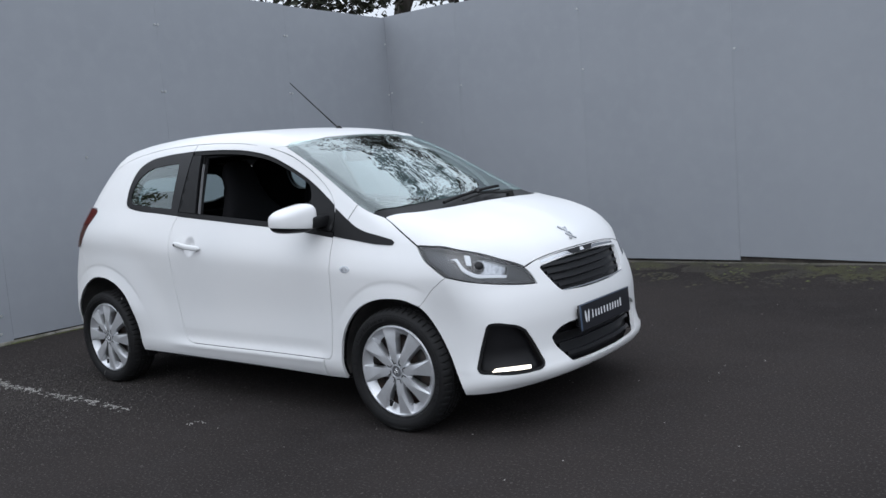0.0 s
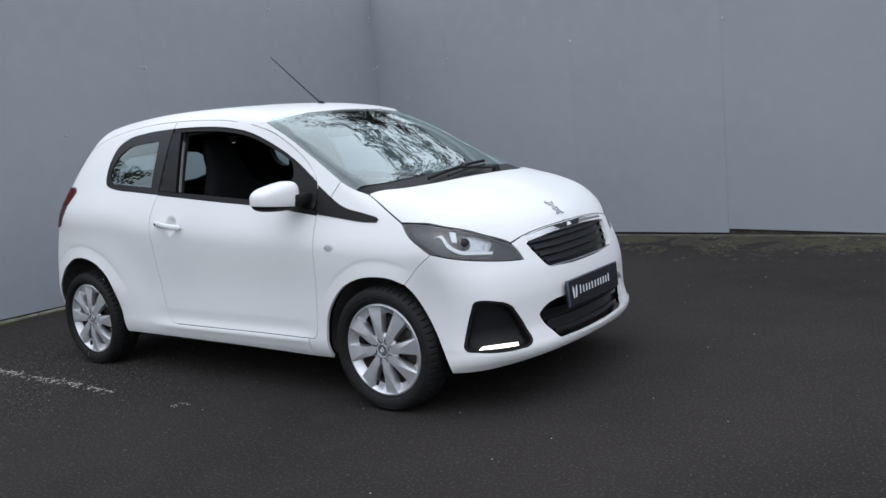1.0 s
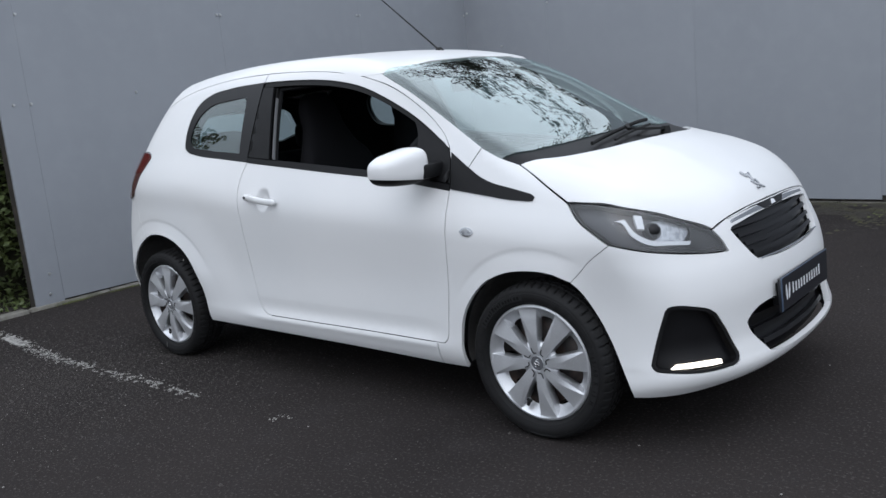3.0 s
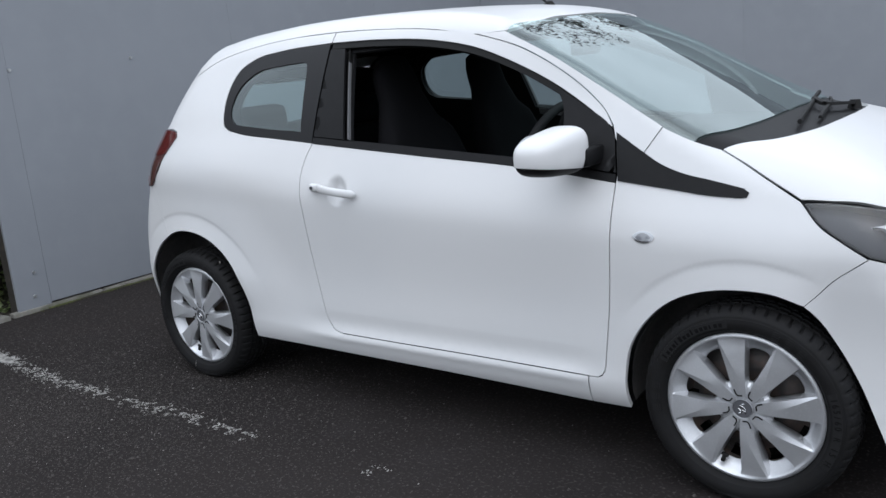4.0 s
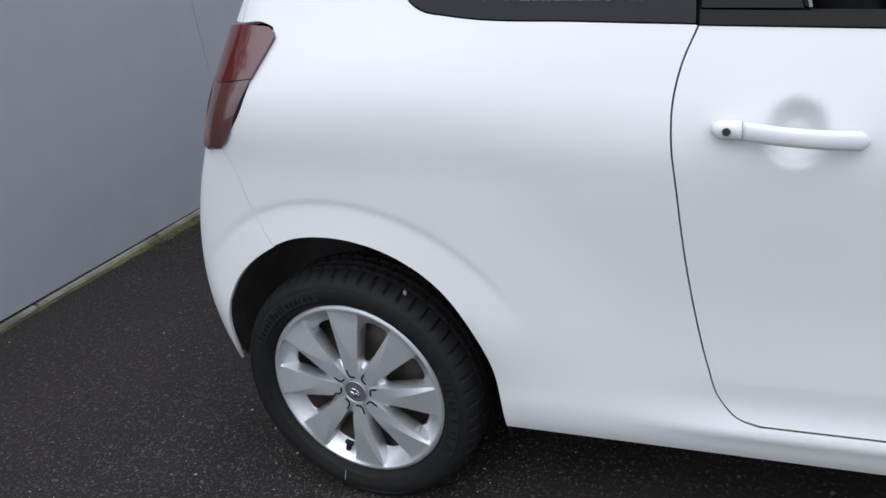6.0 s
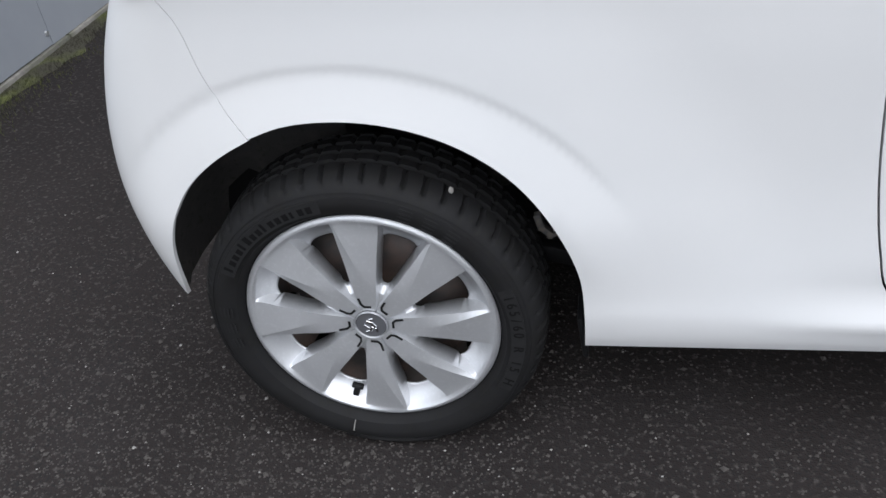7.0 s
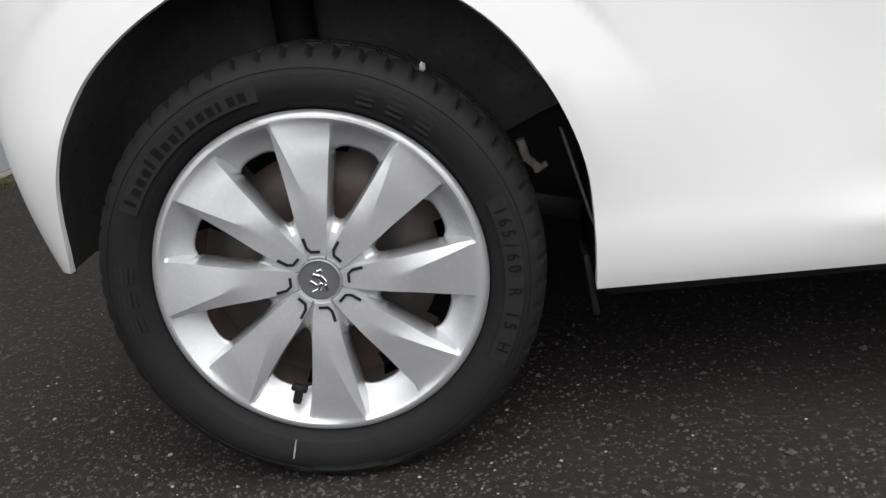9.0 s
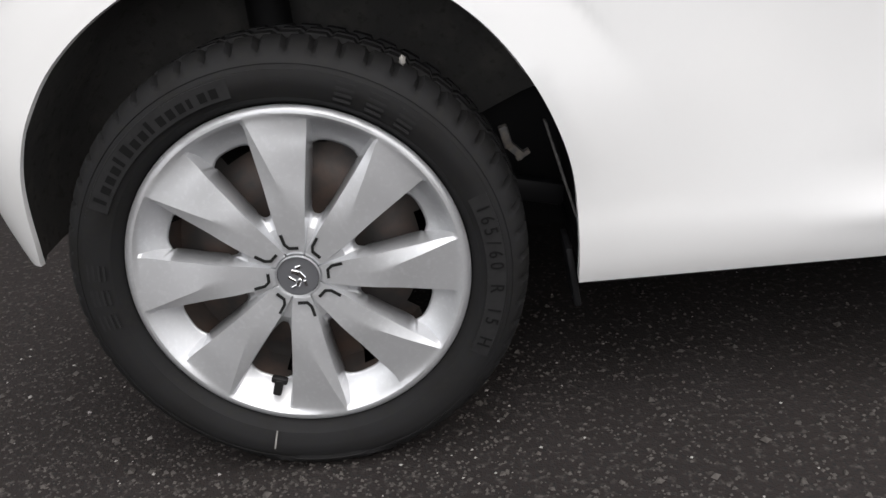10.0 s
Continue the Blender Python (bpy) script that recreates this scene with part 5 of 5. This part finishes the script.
    part("lock", bm, LAMPCAVITY, handle, "dark key lock")

    # wing mirror
    mirror = new("wing_mirror")
    mirror.parent = car
    tagged(mirror, "white wing mirror with black base")
    for name, mat, lo, hi, lab in (("mirror_cap", PAINT, 0.956, 1.2, "white painted cap"), ("mirror_base", TRIM, 0.8, 0.9555, "black plastic underside")):
        bm = bmesh.new()
        bmesh.ops.create_uvsphere(bm, u_segments=56, v_segments=36, radius=1)
        for v in bm.verts:
            p = v.co
            q = Vector([math.copysign(abs(c) ** 0.56, c) for c in p])
            q /= max(1e-6, (abs(q.x) ** 3 + abs(q.y) ** 3 + abs(q.z) ** 3) ** (1 / 3)) ** 0.55
            y = -0.842 - 0.104 * q.y * -1
            lean = (y + 0.842) / 0.104
            x = 1.828 + (0.078 if q.x > 0 else 0.052) * q.x + 0.026 * lean
            z = 0.993 + 0.064 * q.z * (1 + 0.20 * lean) + 0.008 * lean
            v.co = (x, y * s, z)
        geom = bm.verts[:] + bm.edges[:] + bm.faces[:]
        bmesh.ops.bisect_plane(bm, geom=geom, plane_co=(1.8, -0.84 * s, lo), plane_no=(0.05, 0.10 * s, 1), clear_inner=True)
        geom = bm.verts[:] + bm.edges[:] + bm.faces[:]
        bmesh.ops.bisect_plane(bm, geom=geom, plane_co=(1.8, -0.84 * s, hi), plane_no=(0.05, 0.10 * s, 1), clear_outer=True)
        if s < 0:
            bmesh.ops.reverse_faces(bm, faces=bm.faces[:])
        if name == "mirror_base":
            bmesh.ops.scale(bm, vec=(0.97, 0.97, 1.0), space=Matrix.Translation((-1.83, 0.842 * s, 0)), verts=bm.verts[:])
        part(name, bm, mat, mirror, lab)
    bm = block(1.845, 1.925, -0.79, -0.665, 0.945, 1.000, 0.012)
    bm.transform(Matrix.Diagonal((1, s, 1, 1)))
    if s < 0:
        bmesh.ops.reverse_faces(bm, faces=bm.faces[:])
    part("mirror_arm", bm, TRIM, mirror, "black arm")
    bm = bmesh.new()
    bmesh.ops.create_circle(bm, cap_ends=True, segments=32, radius=1, matrix=pose(1.772, -0.845 * s, 0.996, 90, 0, 90) @ Matrix.Diagonal((0.085, 0.050, 1, 1)))
    part("mirror_glass", bm, CHROME, mirror, "mirror glass")

# aerial
aerial = new("aerial")
aerial.parent = car
tagged(aerial, "thin black roof aerial")
bm = bmesh.new()
bmesh.ops.create_cone(bm, cap_ends=True, segments=18, radius1=0.022, radius2=0.008, depth=0.022, matrix=pose(1.385, 0, 1.449) @ Matrix.Diagonal((1.5, 0.9, 1, 1)))
part("aerial_base", bm, RUBBER, aerial)
bm = bmesh.new()
bmesh.ops.create_cone(bm, cap_ends=True, segments=10, radius1=0.0042, radius2=0.0026, depth=0.46, matrix=look((1.375, 0, 1.455), (1.10, 0, 1.68)) @ pose(0, 0, -0.23, 180))
part("mast", bm, RUBBER, aerial)

# the single long wiper, parked along the scuttle
wiper = new("wiper")
wiper.parent = car
tagged(wiper, "long black windscreen wiper")


def strand(name, line, section, lift, label=""):
    """A bar laid over the screen along (x, y) points."""
    p = np.array(line, float)
    d = np.concatenate(([0], np.cumsum(np.linalg.norm(np.diff(p, axis=0), axis=1))))
    t = np.linspace(0, d[-1], 22)
    q = from_top(np.stack([spline(*zip(d, p[:, 0]))(t), spline(*zip(d, p[:, 1]))(t)], 1))
    high = spline(*lift)(t / d[-1])
    verts = [(x + u, y, z + h + v) for (x, y, z), h in zip(q.tolist(), high.tolist()) for u, v in section]
    m = len(section)
    faces = [(m * i + j, m * i + (j + 1) % m, m * i + m + (j + 1) % m, m * i + m + j) for i in range(21) for j in range(m)]
    faces += [tuple(range(m))[::-1], tuple(21 * m + j for j in range(m))]
    return obj(name, verts, faces, RUBBER, wiper, label)


strand("wiper_blade", [(2.385, -0.37), (2.350, -0.10), (2.312, 0.13), (2.290, 0.26)], [(-0.004, 0.0), (-0.007, 0.008), (-0.003, 0.014), (0.004, 0.014), (0.007, 0.008), (0.004, 0.0)], [(0, 0.004), (0.5, 0.002), (1, 0.004)], "rubber wiper blade")
strand("wiper_arm", [(2.425, 0.16), (2.405, 0.02), (2.38, -0.06), (2.335, 0.0)], [(-0.009, 0.0), (-0.007, 0.010), (0.007, 0.010), (0.009, 0.0)], [(0, 0.008), (0.5, 0.010), (1, 0.010)], "black wiper arm")
strand("wiper_link", [(2.41, -0.24), (2.39, -0.05), (2.37, 0.08), (2.345, 0.18)], [(-0.006, 0.0), (-0.004, 0.008), (0.004, 0.008), (0.006, 0.0)], [(0, 0.003), (0.5, 0.008), (1, 0.004)])
bm = bmesh.new()
bmesh.ops.create_cone(bm, cap_ends=True, segments=20, radius1=0.024, radius2=0.016, depth=0.03, matrix=Matrix.Translation(from_top(np.array([[2.425, 0.16]]))[0] + (0, 0, 0.008)))
part("wiper_pivot", bm, RUBBER, wiper)

# front plate of the seller: a dark board with plain bars
plate = new("show_plate")
plate.parent = car
tagged(plate, "black show plate with pale lettering bars")
part("plate_board", block(-0.006, 0.004, -0.262, 0.262, -0.062, 0.060, 0.003, 1), PLATEBLACK, plate)
part("plate_edge", block(0.0035, 0.006, -0.260, -0.246, -0.060, 0.058, 0.001, 1), PLATEEDGE, plate, "blue-grey plate end")
part("plate_rim", block(0.003, 0.0055, -0.246, 0.258, 0.0545, 0.0585, 0.001, 1), PLATEEDGE, plate, "thin pale upper rim")
verts, faces = [], []
for k, (cy, turn) in enumerate(((-0.207, 9), (-0.180, -7))):
    base = len(verts)
    for i in range(16):
        a = 2 * math.pi * i / 16
        u, v = 0.0085 * math.cos(a), 0.030 * math.sin(a)
        verts.append((0.0056, cy + u * math.cos(radians(turn)) - v * math.sin(radians(turn)), u * math.sin(radians(turn)) + v * math.cos(radians(turn))))
    faces.append(tuple(range(base, base + 16)))
obj("plate_mark", verts, faces, PLATEMARK, plate, "two pale leaf shapes")
for y, lo, hi in ((-0.140, -0.022, 0.026), (-0.108, -0.022, 0.018), (-0.078, -0.022, 0.018), (-0.050, -0.022, 0.018), (-0.020, -0.022, 0.018), (0.012, -0.022, 0.018), (0.042, -0.022, 0.018), (0.070, -0.022, 0.018), (0.098, -0.022, 0.018), (0.126, -0.022, 0.018), (0.154, -0.022, 0.026)):
    part("plate_bar", block(0.0045, 0.0062, y - 0.0048, y + 0.0048, lo * 0.8, hi * 0.8), PLATEMARK, plate, smooth=False)
plate.matrix_world = pose(3.018, 0, 0.462, 0, -2, 0)
part("plate_holder", block(2.985, 3.012, -0.24, 0.24, 0.42, 0.50, 0.004), TRIM, car, "black plate holder")

# bonnet emblem: plain raised shapes
c = from_top(np.array([[2.835, 0.0]]))[0]
nrm = slope_at(c[None])[0]
m = Matrix.Translation(c) @ Vector(nrm).to_track_quat("Z", "X").to_matrix().to_4x4()
bm = bmesh.new()
for u, v, lu, lv, turn in ((0.028, 0.012, 0.030, 0.012, 25), (0.010, -0.004, 0.040, 0.013, -10), (-0.014, 0.010, 0.030, 0.010, 35), (-0.016, -0.012, 0.034, 0.009, -20), (0.020, -0.020, 0.026, 0.009, -35), (-0.034, 0.018, 0.016, 0.008, 60), (-0.036, -0.014, 0.018, 0.008, 50)):
    bmesh.ops.create_cube(bm, size=1, matrix=m @ pose(u * 1.2, v * 1.2, 0.002, 0, 0, turn) @ Matrix.Diagonal((lu * 1.1, lv * 0.9, 0.007, 1)))
bmesh.ops.bevel(bm, geom=bm.edges[:], offset=0.0018, segments=1, affect="EDGES")
part("bonnet_emblem", bm, REFLECTOR, car, "raised chrome emblem", smooth=False)

# ---- kerbs, moss, chips and paint in the yard ----
def kerb_stone(parent, a, b, depth, height, mat=None):
    """Lies along its wall's x; a bevelled stone with a worn front edge."""
    bm = block(a + 0.003, b - 0.003, -depth, 0.05, -0.02, height, 0.010, 2)
    for v in bm.verts:
        v.co.z += 0.006 * noise.noise((v.co.x * 5 + parent.location.x, v.co.y * 9, 1.0)) * (v.co.z > 0.02)
        v.co.y += 0.006 * noise.noise((v.co.x * 4, v.co.z * 9, 7.0 + parent.location.y))
    return part("kerb_stone", bm, mat or CONCRETE, parent)


kerb_west = empty("kerb_west", pose(WALL_X, -0.80, 0, 0, 0, 90), "weathered concrete kerb under the hoarding", "kerb", kind="structure")
cuts = [0.045, 0.62, 1.28, 2.0, 2.75, 3.5, 4.25, 5.0]
for a, b in zip(cuts, cuts[1:]):
    kerb_stone(kerb_west, a, b, 0.010, 0.084)
kerb_north = empty("kerb_north", pose(WALL_X, WALL_Y, 0), "mossy low concrete kerb under the hoarding", "kerb", kind="structure")
for k in range(11):
    kerb_stone(kerb_north, 0.06 + 0.92 * k, 0.06 + 0.92 * (k + 1), 0.035, 0.046, DARKSTONE)
kerb_return = empty("kerb_return", pose(WALL_X - 0.02, -0.77, 0, 0, 0, -90), "low edging stones beside the planting", "kerb", kind="structure")
for k in range(4):
    kerb_stone(kerb_return, 0.0 + 0.6 * k, 0.6 * (k + 1), 0.06, 0.085)


def patch(name, x0, x1, y0, y1, mat, label, nx, ny, wave, rise=0.006):
    """A thin uneven patch lying on the ground, ragged on all sides."""
    verts, faces = [], []
    for j in range(ny + 1):
        for i in range(nx + 1):
            u, v = i / nx, j / ny
            edge = min(1, 6 * min(u, 1 - u, v, 1 - v))
            x, y = x0 + (x1 - x0) * u, y0 + (y1 - y0) * v
            w = wave * noise.noise((x * 2.3, y * 2.3, 3.0)) + wave * 0.5 * noise.noise((x * 9, y * 9, 5.0))
            verts.append((x, y + w * (1 - v), 0.060 + 0.003 * (edge > 0) + rise * edge * (0.6 + 0.6 * noise.noise((x * 7, y * 7, 1.0)))))
    faces = [(j * (nx + 1) + i, j * (nx + 1) + i + 1, (j + 1) * (nx + 1) + i + 1, (j + 1) * (nx + 1) + i) for j in range(ny) for i in range(nx)]
    ob = obj(name, verts, faces, mat, None, label, smooth=True)
    return tagged(ob, category="moss", kind="stuff")


patch("soil_patch", -4.6, WALL_X - 0.12, -3.2, 1.2, EARTH, "damp earth below the ivy", 40, 30, 0.1, 0.02)


def wall_moss():
    """A ragged low band of moss where the asphalt meets the hoarding."""
    verts, faces, n, m = [], [], 160, 5
    for i in range(n + 1):
        y = -0.55 + 4.7 * i / n
        wide = max(0.015, (0.10 + 0.08 * noise.noise((y * 1.7, 2.0, 0.0)) + 0.05 * noise.noise((y * 9.0, 5.0, 0.0))) * min(1, 0.14 + max(0, y) * 0.75))
        for j in range(m + 1):
            u = j / m
            verts.append((WALL_X + 0.006 + wide * u, y, ground_z(WALL_X, 0) + 0.001 + 0.010 * (1 - u) ** 0.7 * (0.7 + 0.5 * noise.noise((y * 14, u * 3, 1.0)))))
    faces = [(i * (m + 1) + j, i * (m + 1) + j + 1, (i + 1) * (m + 1) + j + 1, (i + 1) * (m + 1) + j) for i in range(n) for j in range(m)]
    return tagged(obj("moss_band", verts, faces, WALLMOSS, None, "thin band of yellow-green moss along the hoarding foot", smooth=True), category="moss", kind="stuff")


wall_moss()


def tufts(name, count, spot, mat, label, size):
    rng = random.Random(5)
    verts, faces = [], []
    for _ in range(count):
        x, y = spot(rng)
        for _ in range(3):
            a, h = rng.uniform(0, 6.28), size * rng.uniform(0.4, 1.2)
            dx, dy = math.cos(a) * h * 0.5, math.sin(a) * h * 0.5
            b = len(verts)
            z = ground_z(x, y) + 0.002
            verts += [(x - dy * 0.15, y + dx * 0.15, z), (x + dy * 0.15, y - dx * 0.15, z), (x + dx, y + dy, z + h)]
            faces.append((b, b + 1, b + 2))
    return tagged(obj(name, verts, faces, mat, None, label), category="moss", kind="stuff")


tufts("moss_tufts", 900, lambda r: (WALL_X + 0.016 + abs(r.gauss(0, 0.035)), r.uniform(-0.7, 4.1)), WALLMOSS, "moss tufts at the kerb foot", 0.012)
tufts("moss_tufts", 5000, lambda r: (WALL_X + 0.016 + abs(r.gauss(0, 0.09)), 0.35 + 3.7 * r.random()), WALLMOSS, "yellow-green moss tufts along the hoarding foot", 0.014)


def clumps(name, count, mat, label, seed, deep, thin):
    """Flat moss cushions, dense at the hoarding's foot and thinning out into the yard."""
    rng = random.Random(seed)
    verts, faces = [], []
    for _ in range(count):
        x = rng.uniform(WALL_X + 0.1, 8.2)
        away = abs(rng.gauss(0, deep)) * (0.75 + 0.6 * noise.noise((x * 1.1, 3.0, seed)))
        y = WALL_Y - 0.03 - away
        if noise.noise((x * 3.1, y * 3.1, 6.0 + seed)) < thin + 0.25 * away:
            continue
        r, b, n = rng.uniform(0.008, 0.024), len(verts), 6
        z, turn = ground_z(x, y), rng.uniform(0, 6.28)
        verts.append((x, y, z + 0.004 + 0.22 * r))
        for k in range(n):
            q = r * rng.uniform(0.6, 1.25)
            verts.append((x + 1.3 * q * math.cos(turn + k * 6.283 / n), y + q * math.sin(turn + k * 6.283 / n), z - 0.001))
        faces += [(b, b + 1 + k, b + 1 + (k + 1) % n) for k in range(n)]
    return tagged(obj(name, verts, faces, mat, None, label, smooth=True), category="moss", kind="stuff")


clumps("moss_cushions", 17000, MOSS, "dark green moss cushions fading out along the hoarding foot", 21, 0.42, -0.30)
clumps("moss_cushions", 3500, WALLMOSS, "brighter olive moss cushions along the hoarding foot", 22, 0.30, 0.12)


def chips(name, count, spot, sizes, mat, label, seed):
    """Loose and bedded stone chips, each a small uneven octahedron."""
    rng = random.Random(seed)
    verts, faces = [], []
    for _ in range(count):
        x, y = spot(rng)
        r = rng.uniform(*sizes) * (2.2 if rng.random() < 0.03 else 1)
        a, g = rng.uniform(0, 6.28), ground_z(x, y)
        b = len(verts)
        for k in range(4):
            q = r * rng.uniform(0.7, 1.3)
            verts.append((x + q * math.cos(a + k * 1.571), y + q * math.sin(a + k * 1.571), g + r * rng.uniform(0.0, 0.4)))
        verts.append((x + r * rng.uniform(-0.3, 0.3), y + r * rng.uniform(-0.3, 0.3), g + r * rng.uniform(0.6, 1.1)))
        faces += [(b + k, b + (k + 1) % 4, b + 4) for k in range(4)]
    return tagged(obj(name, verts, faces, mat, None, label), category="gravel", kind="stuff")


# real chips, thinned ahead of the wheel also to darken the car-shaded ground there
def by_wheel(r):
    return (r.gauss(-0.25, 0.65), r.gauss(-1.15, 0.5))


def all_yard(r):
    return (r.uniform(-1.7, 5.5), r.uniform(-3.4, 4.1))


chips("stone_chips", 26000, by_wheel, (0.0012, 0.0034), CHIPS, "grey-brown stone chips bedded in the asphalt", 1)
chips("stone_chips", 650, by_wheel, (0.0012, 0.0028), PALECHIPS, "pale stone chips on the asphalt", 2)
chips("stone_chips", 3000, all_yard, (0.002, 0.0042), CHIPS, "grey-brown stone chips bedded in the asphalt", 3)
chips("stone_chips", 150, all_yard, (0.002, 0.0050), PALECHIPS, "pale stone chips on the asphalt", 4)


def flakes(name, label):
    """A worn painted line: crumbs of paint left between the stones, thinning out along its length, and one solid remnant."""
    rng = random.Random(11)
    verts, faces = [], []

    def crumb(x, y, r, n, flat):
        b, g, turn = len(verts), ground_z(x, y), rng.uniform(0, 6.28)
        verts.append((x, y, g + 0.0032 + rng.uniform(0, 0.0008)))
        for k in range(n):
            q = r * rng.uniform(0.5, 1.3)
            verts.append((x + flat * q * math.cos(turn + k * 6.283 / n), y + q * math.sin(turn + k * 6.283 / n), g + 0.0012))
        faces.extend((b, b + 1 + k, b + 1 + (k + 1) % n) for k in range(n))
    for _ in range(8500):
        t = rng.random() ** 1.2
        x = -3.4 + 4.85 * t
        y = -1.108 + rng.gauss(0, 0.026)
        worn = 0.30 * noise.noise((x * 3.2, y * 9.0, 2.0)) + 0.70 * noise.noise((x * 22.0, y * 34.0, 5.0))
        if worn < -0.14 + 0.24 * max(0, (x + 0.6) / 2.0) + 0.13 * abs(y + 1.108) / 0.03 or (x > 0.70 and noise.noise((x * 5.5, y * 6.0, 4.0)) < 0.12):
            continue
        crumb(x, y, rng.uniform(0.0016, 0.0056) * (1.1 - 0.35 * t), 5, 1.2)
    for _ in range(170):
        crumb(rng.uniform(-1.31, -1.08), -1.112 + rng.gauss(0, 0.017), rng.uniform(0.006, 0.018), 7, 1.4)
    return tagged(obj(name, verts, faces, ROADPAINT, None, label), category="road marking", kind="structure")


flakes("trim_painted_line", "flaking white painted bay line on the asphalt")

# ---- planting and trees beyond the hoarding ----
def leaf_cloud(name, count, spot, size, mat, parent, label, seed):
    """Many small folded leaves, each turned its own way."""
    rng = random.Random(seed)
    verts, faces = [], []
    for _ in range(count):
        p = Vector(spot(rng))
        q = Euler((rng.uniform(-1.2, 1.2), rng.uniform(-1.2, 1.2), rng.uniform(0, 6.28))).to_matrix()
        s = size * rng.uniform(0.6, 1.3)
        b = len(verts)
        for v in ((0, -s, 0), (s * 0.62, -0.1 * s, s * 0.22), (0, s, 0), (-s * 0.62, -0.1 * s, s * 0.22)):
            verts.append(p + q @ Vector(v))
        faces += [(b, b + 1, b + 2), (b, b + 2, b + 3)]
    ob = obj(name, verts, faces, mat, parent, label)
    return ob


def ivy_spot(r):
    x = -2.02 - abs(r.gauss(0, 0.28))
    y = r.uniform(-2.1, 0.9)
    z = r.random() ** 0.8 * 2.6
    b = 0.18 * noise.noise((y * 2.2, z * 2.2, 4.0))
    return (x + b - 0.10 * (z < 0.3), y, z)


tagged(leaf_cloud("ivy_hedge", 17000, ivy_spot, 0.030, LEAF, None, "dense dark green ivy hedge beside the hoarding", 3), category="hedge", kind="stuff")
tagged(leaf_cloud("ivy_litter", 1300, lambda r: (-1.9 - abs(r.gauss(0, 0.25)), r.uniform(-3.0, 0.6), 0.07 + 0.04 * r.random()), 0.022, LEAF, None, "low leaves at the hedge foot", 4), category="plants", kind="stuff")
# plain block added behind the leaves, its dark colour standing for inner shade
hedge_core = part("hedge_core", block(-3.2, -2.46, -2.0, 0.9, 0.0, 2.35, 0.2, 2), EARTH, None, "added solid core, coloured dark for the shade inside the hedge")
tagged(hedge_core, category="hedge", kind="stuff")


def limb(verts, faces, a, b, ra, rb, seg=6):
    d = (b - a).normalized()
    u = d.orthogonal().normalized()
    w = d.cross(u)
    base = len(verts)
    for p, r in ((a, ra), (b, rb)):
        for i in range(seg):
            t = 2 * math.pi * i / seg
            verts.append(p + (u * math.cos(t) + w * math.sin(t)) * r)
    faces += [(base + i, base + (i + 1) % seg, base + seg + (i + 1) % seg, base + seg + i) for i in range(seg)]


TREELEAF = material("dark_evergreen_leaf", (0.022, 0.027, 0.013), 0.6, spots=[(0.3, (0.040, 0.042, 0.020), 0.5, 0.7)])


def tree(x, y, height, seed, leafy=0, label="bare tree with fine branches beyond the hoarding"):
    """A tapered trunk, limbs that fork down to twigs, and leaves on the twigs where it has them."""
    rng = random.Random(seed)
    t = empty("tree", pose(x, y, 0), label, "tree", "trees beyond the hoarding")
    tv, tf, lv, lf, tips = [], [], [], [], []

    def grow(p, d, length, r, depth):
        steps = 3
        for k in range(steps):
            d = (d + Vector((rng.gauss(0, 0.13), rng.gauss(0, 0.13), rng.gauss(0.03, 0.08)))).normalized()
            q = p + d * length / steps
            r2 = r * (0.86 if depth else 0.9)
            limb(tv if depth == 0 else lv, tf if depth == 0 else lf, p, q, r, r2, 8 if depth < 2 else 4 if depth < 4 else 3)
            p, r = q, r2
            if depth >= 1 and depth < 5 and rng.random() < 0.75:
                side = (d + Vector((rng.gauss(0, 0.75), rng.gauss(0, 0.75), rng.gauss(0.1, 0.4)))).normalized()
                grow(p, side, length * rng.uniform(0.45, 0.7), r * 0.55, depth + 2)
        if depth >= 3:
            tips.append(p)
        if depth < 5:
            for _ in range(3 if depth < 2 else 2):
                side = (d + Vector((rng.gauss(0, 0.5), rng.gauss(0, 0.5), rng.gauss(0.15, 0.25)))).normalized()
                grow(p, side, length * rng.uniform(0.6, 0.8), r * 0.66, depth + 1)
    grow(Vector((0, 0, -0.1)), Vector((0, 0, 1)), height * 0.30, height * 0.017, 0)
    obj("trunk", tv, tf, BARK, t, smooth=True)
    obj("limbs", lv, lf, BARK, t, smooth=True)
    if leafy:
        def at(r):
            c = tips[r.randrange(len(tips))]
            return c + Vector((r.gauss(0, 0.13), r.gauss(0, 0.13), r.gauss(0, 0.12)))
        leaf_cloud("crown", leafy, at, 0.06, TREELEAF, t, "dark evergreen leaves", seed)
    return t


tree(-4.4, 7.4, 11.3, 1, 6500, "evergreen tree with dark uneven crown beyond the hoarding")
tree(-1.0, 6.9, 4.6, 6, 4000, "evergreen tree with dark uneven crown beyond the hoarding")
tree(-4.8, 9.6, 9.8, 2, 4500, "tall tree with dark twigs and leaves beyond the hoarding")
tree(-5.6, 4.2, 6.6, 3, 3500, "tall tree with dark twigs and leaves beyond the hoarding")
tree(-1.4, 9.4, 4.8, 4, 3000, "tree with dark twigs and leaves beyond the hoarding")
tree(-2.5, 8.3, 5.9, 8, 3500, "evergreen tree with dark uneven crown beyond the hoarding")
tree(0.8, 9.2, 4.4, 7, 2500, "tree with dark twigs and leaves beyond the hoarding")
tree(-7.8, 7.0, 9.5, 5)
tree(2.8, 9.6, 4.2, 9)
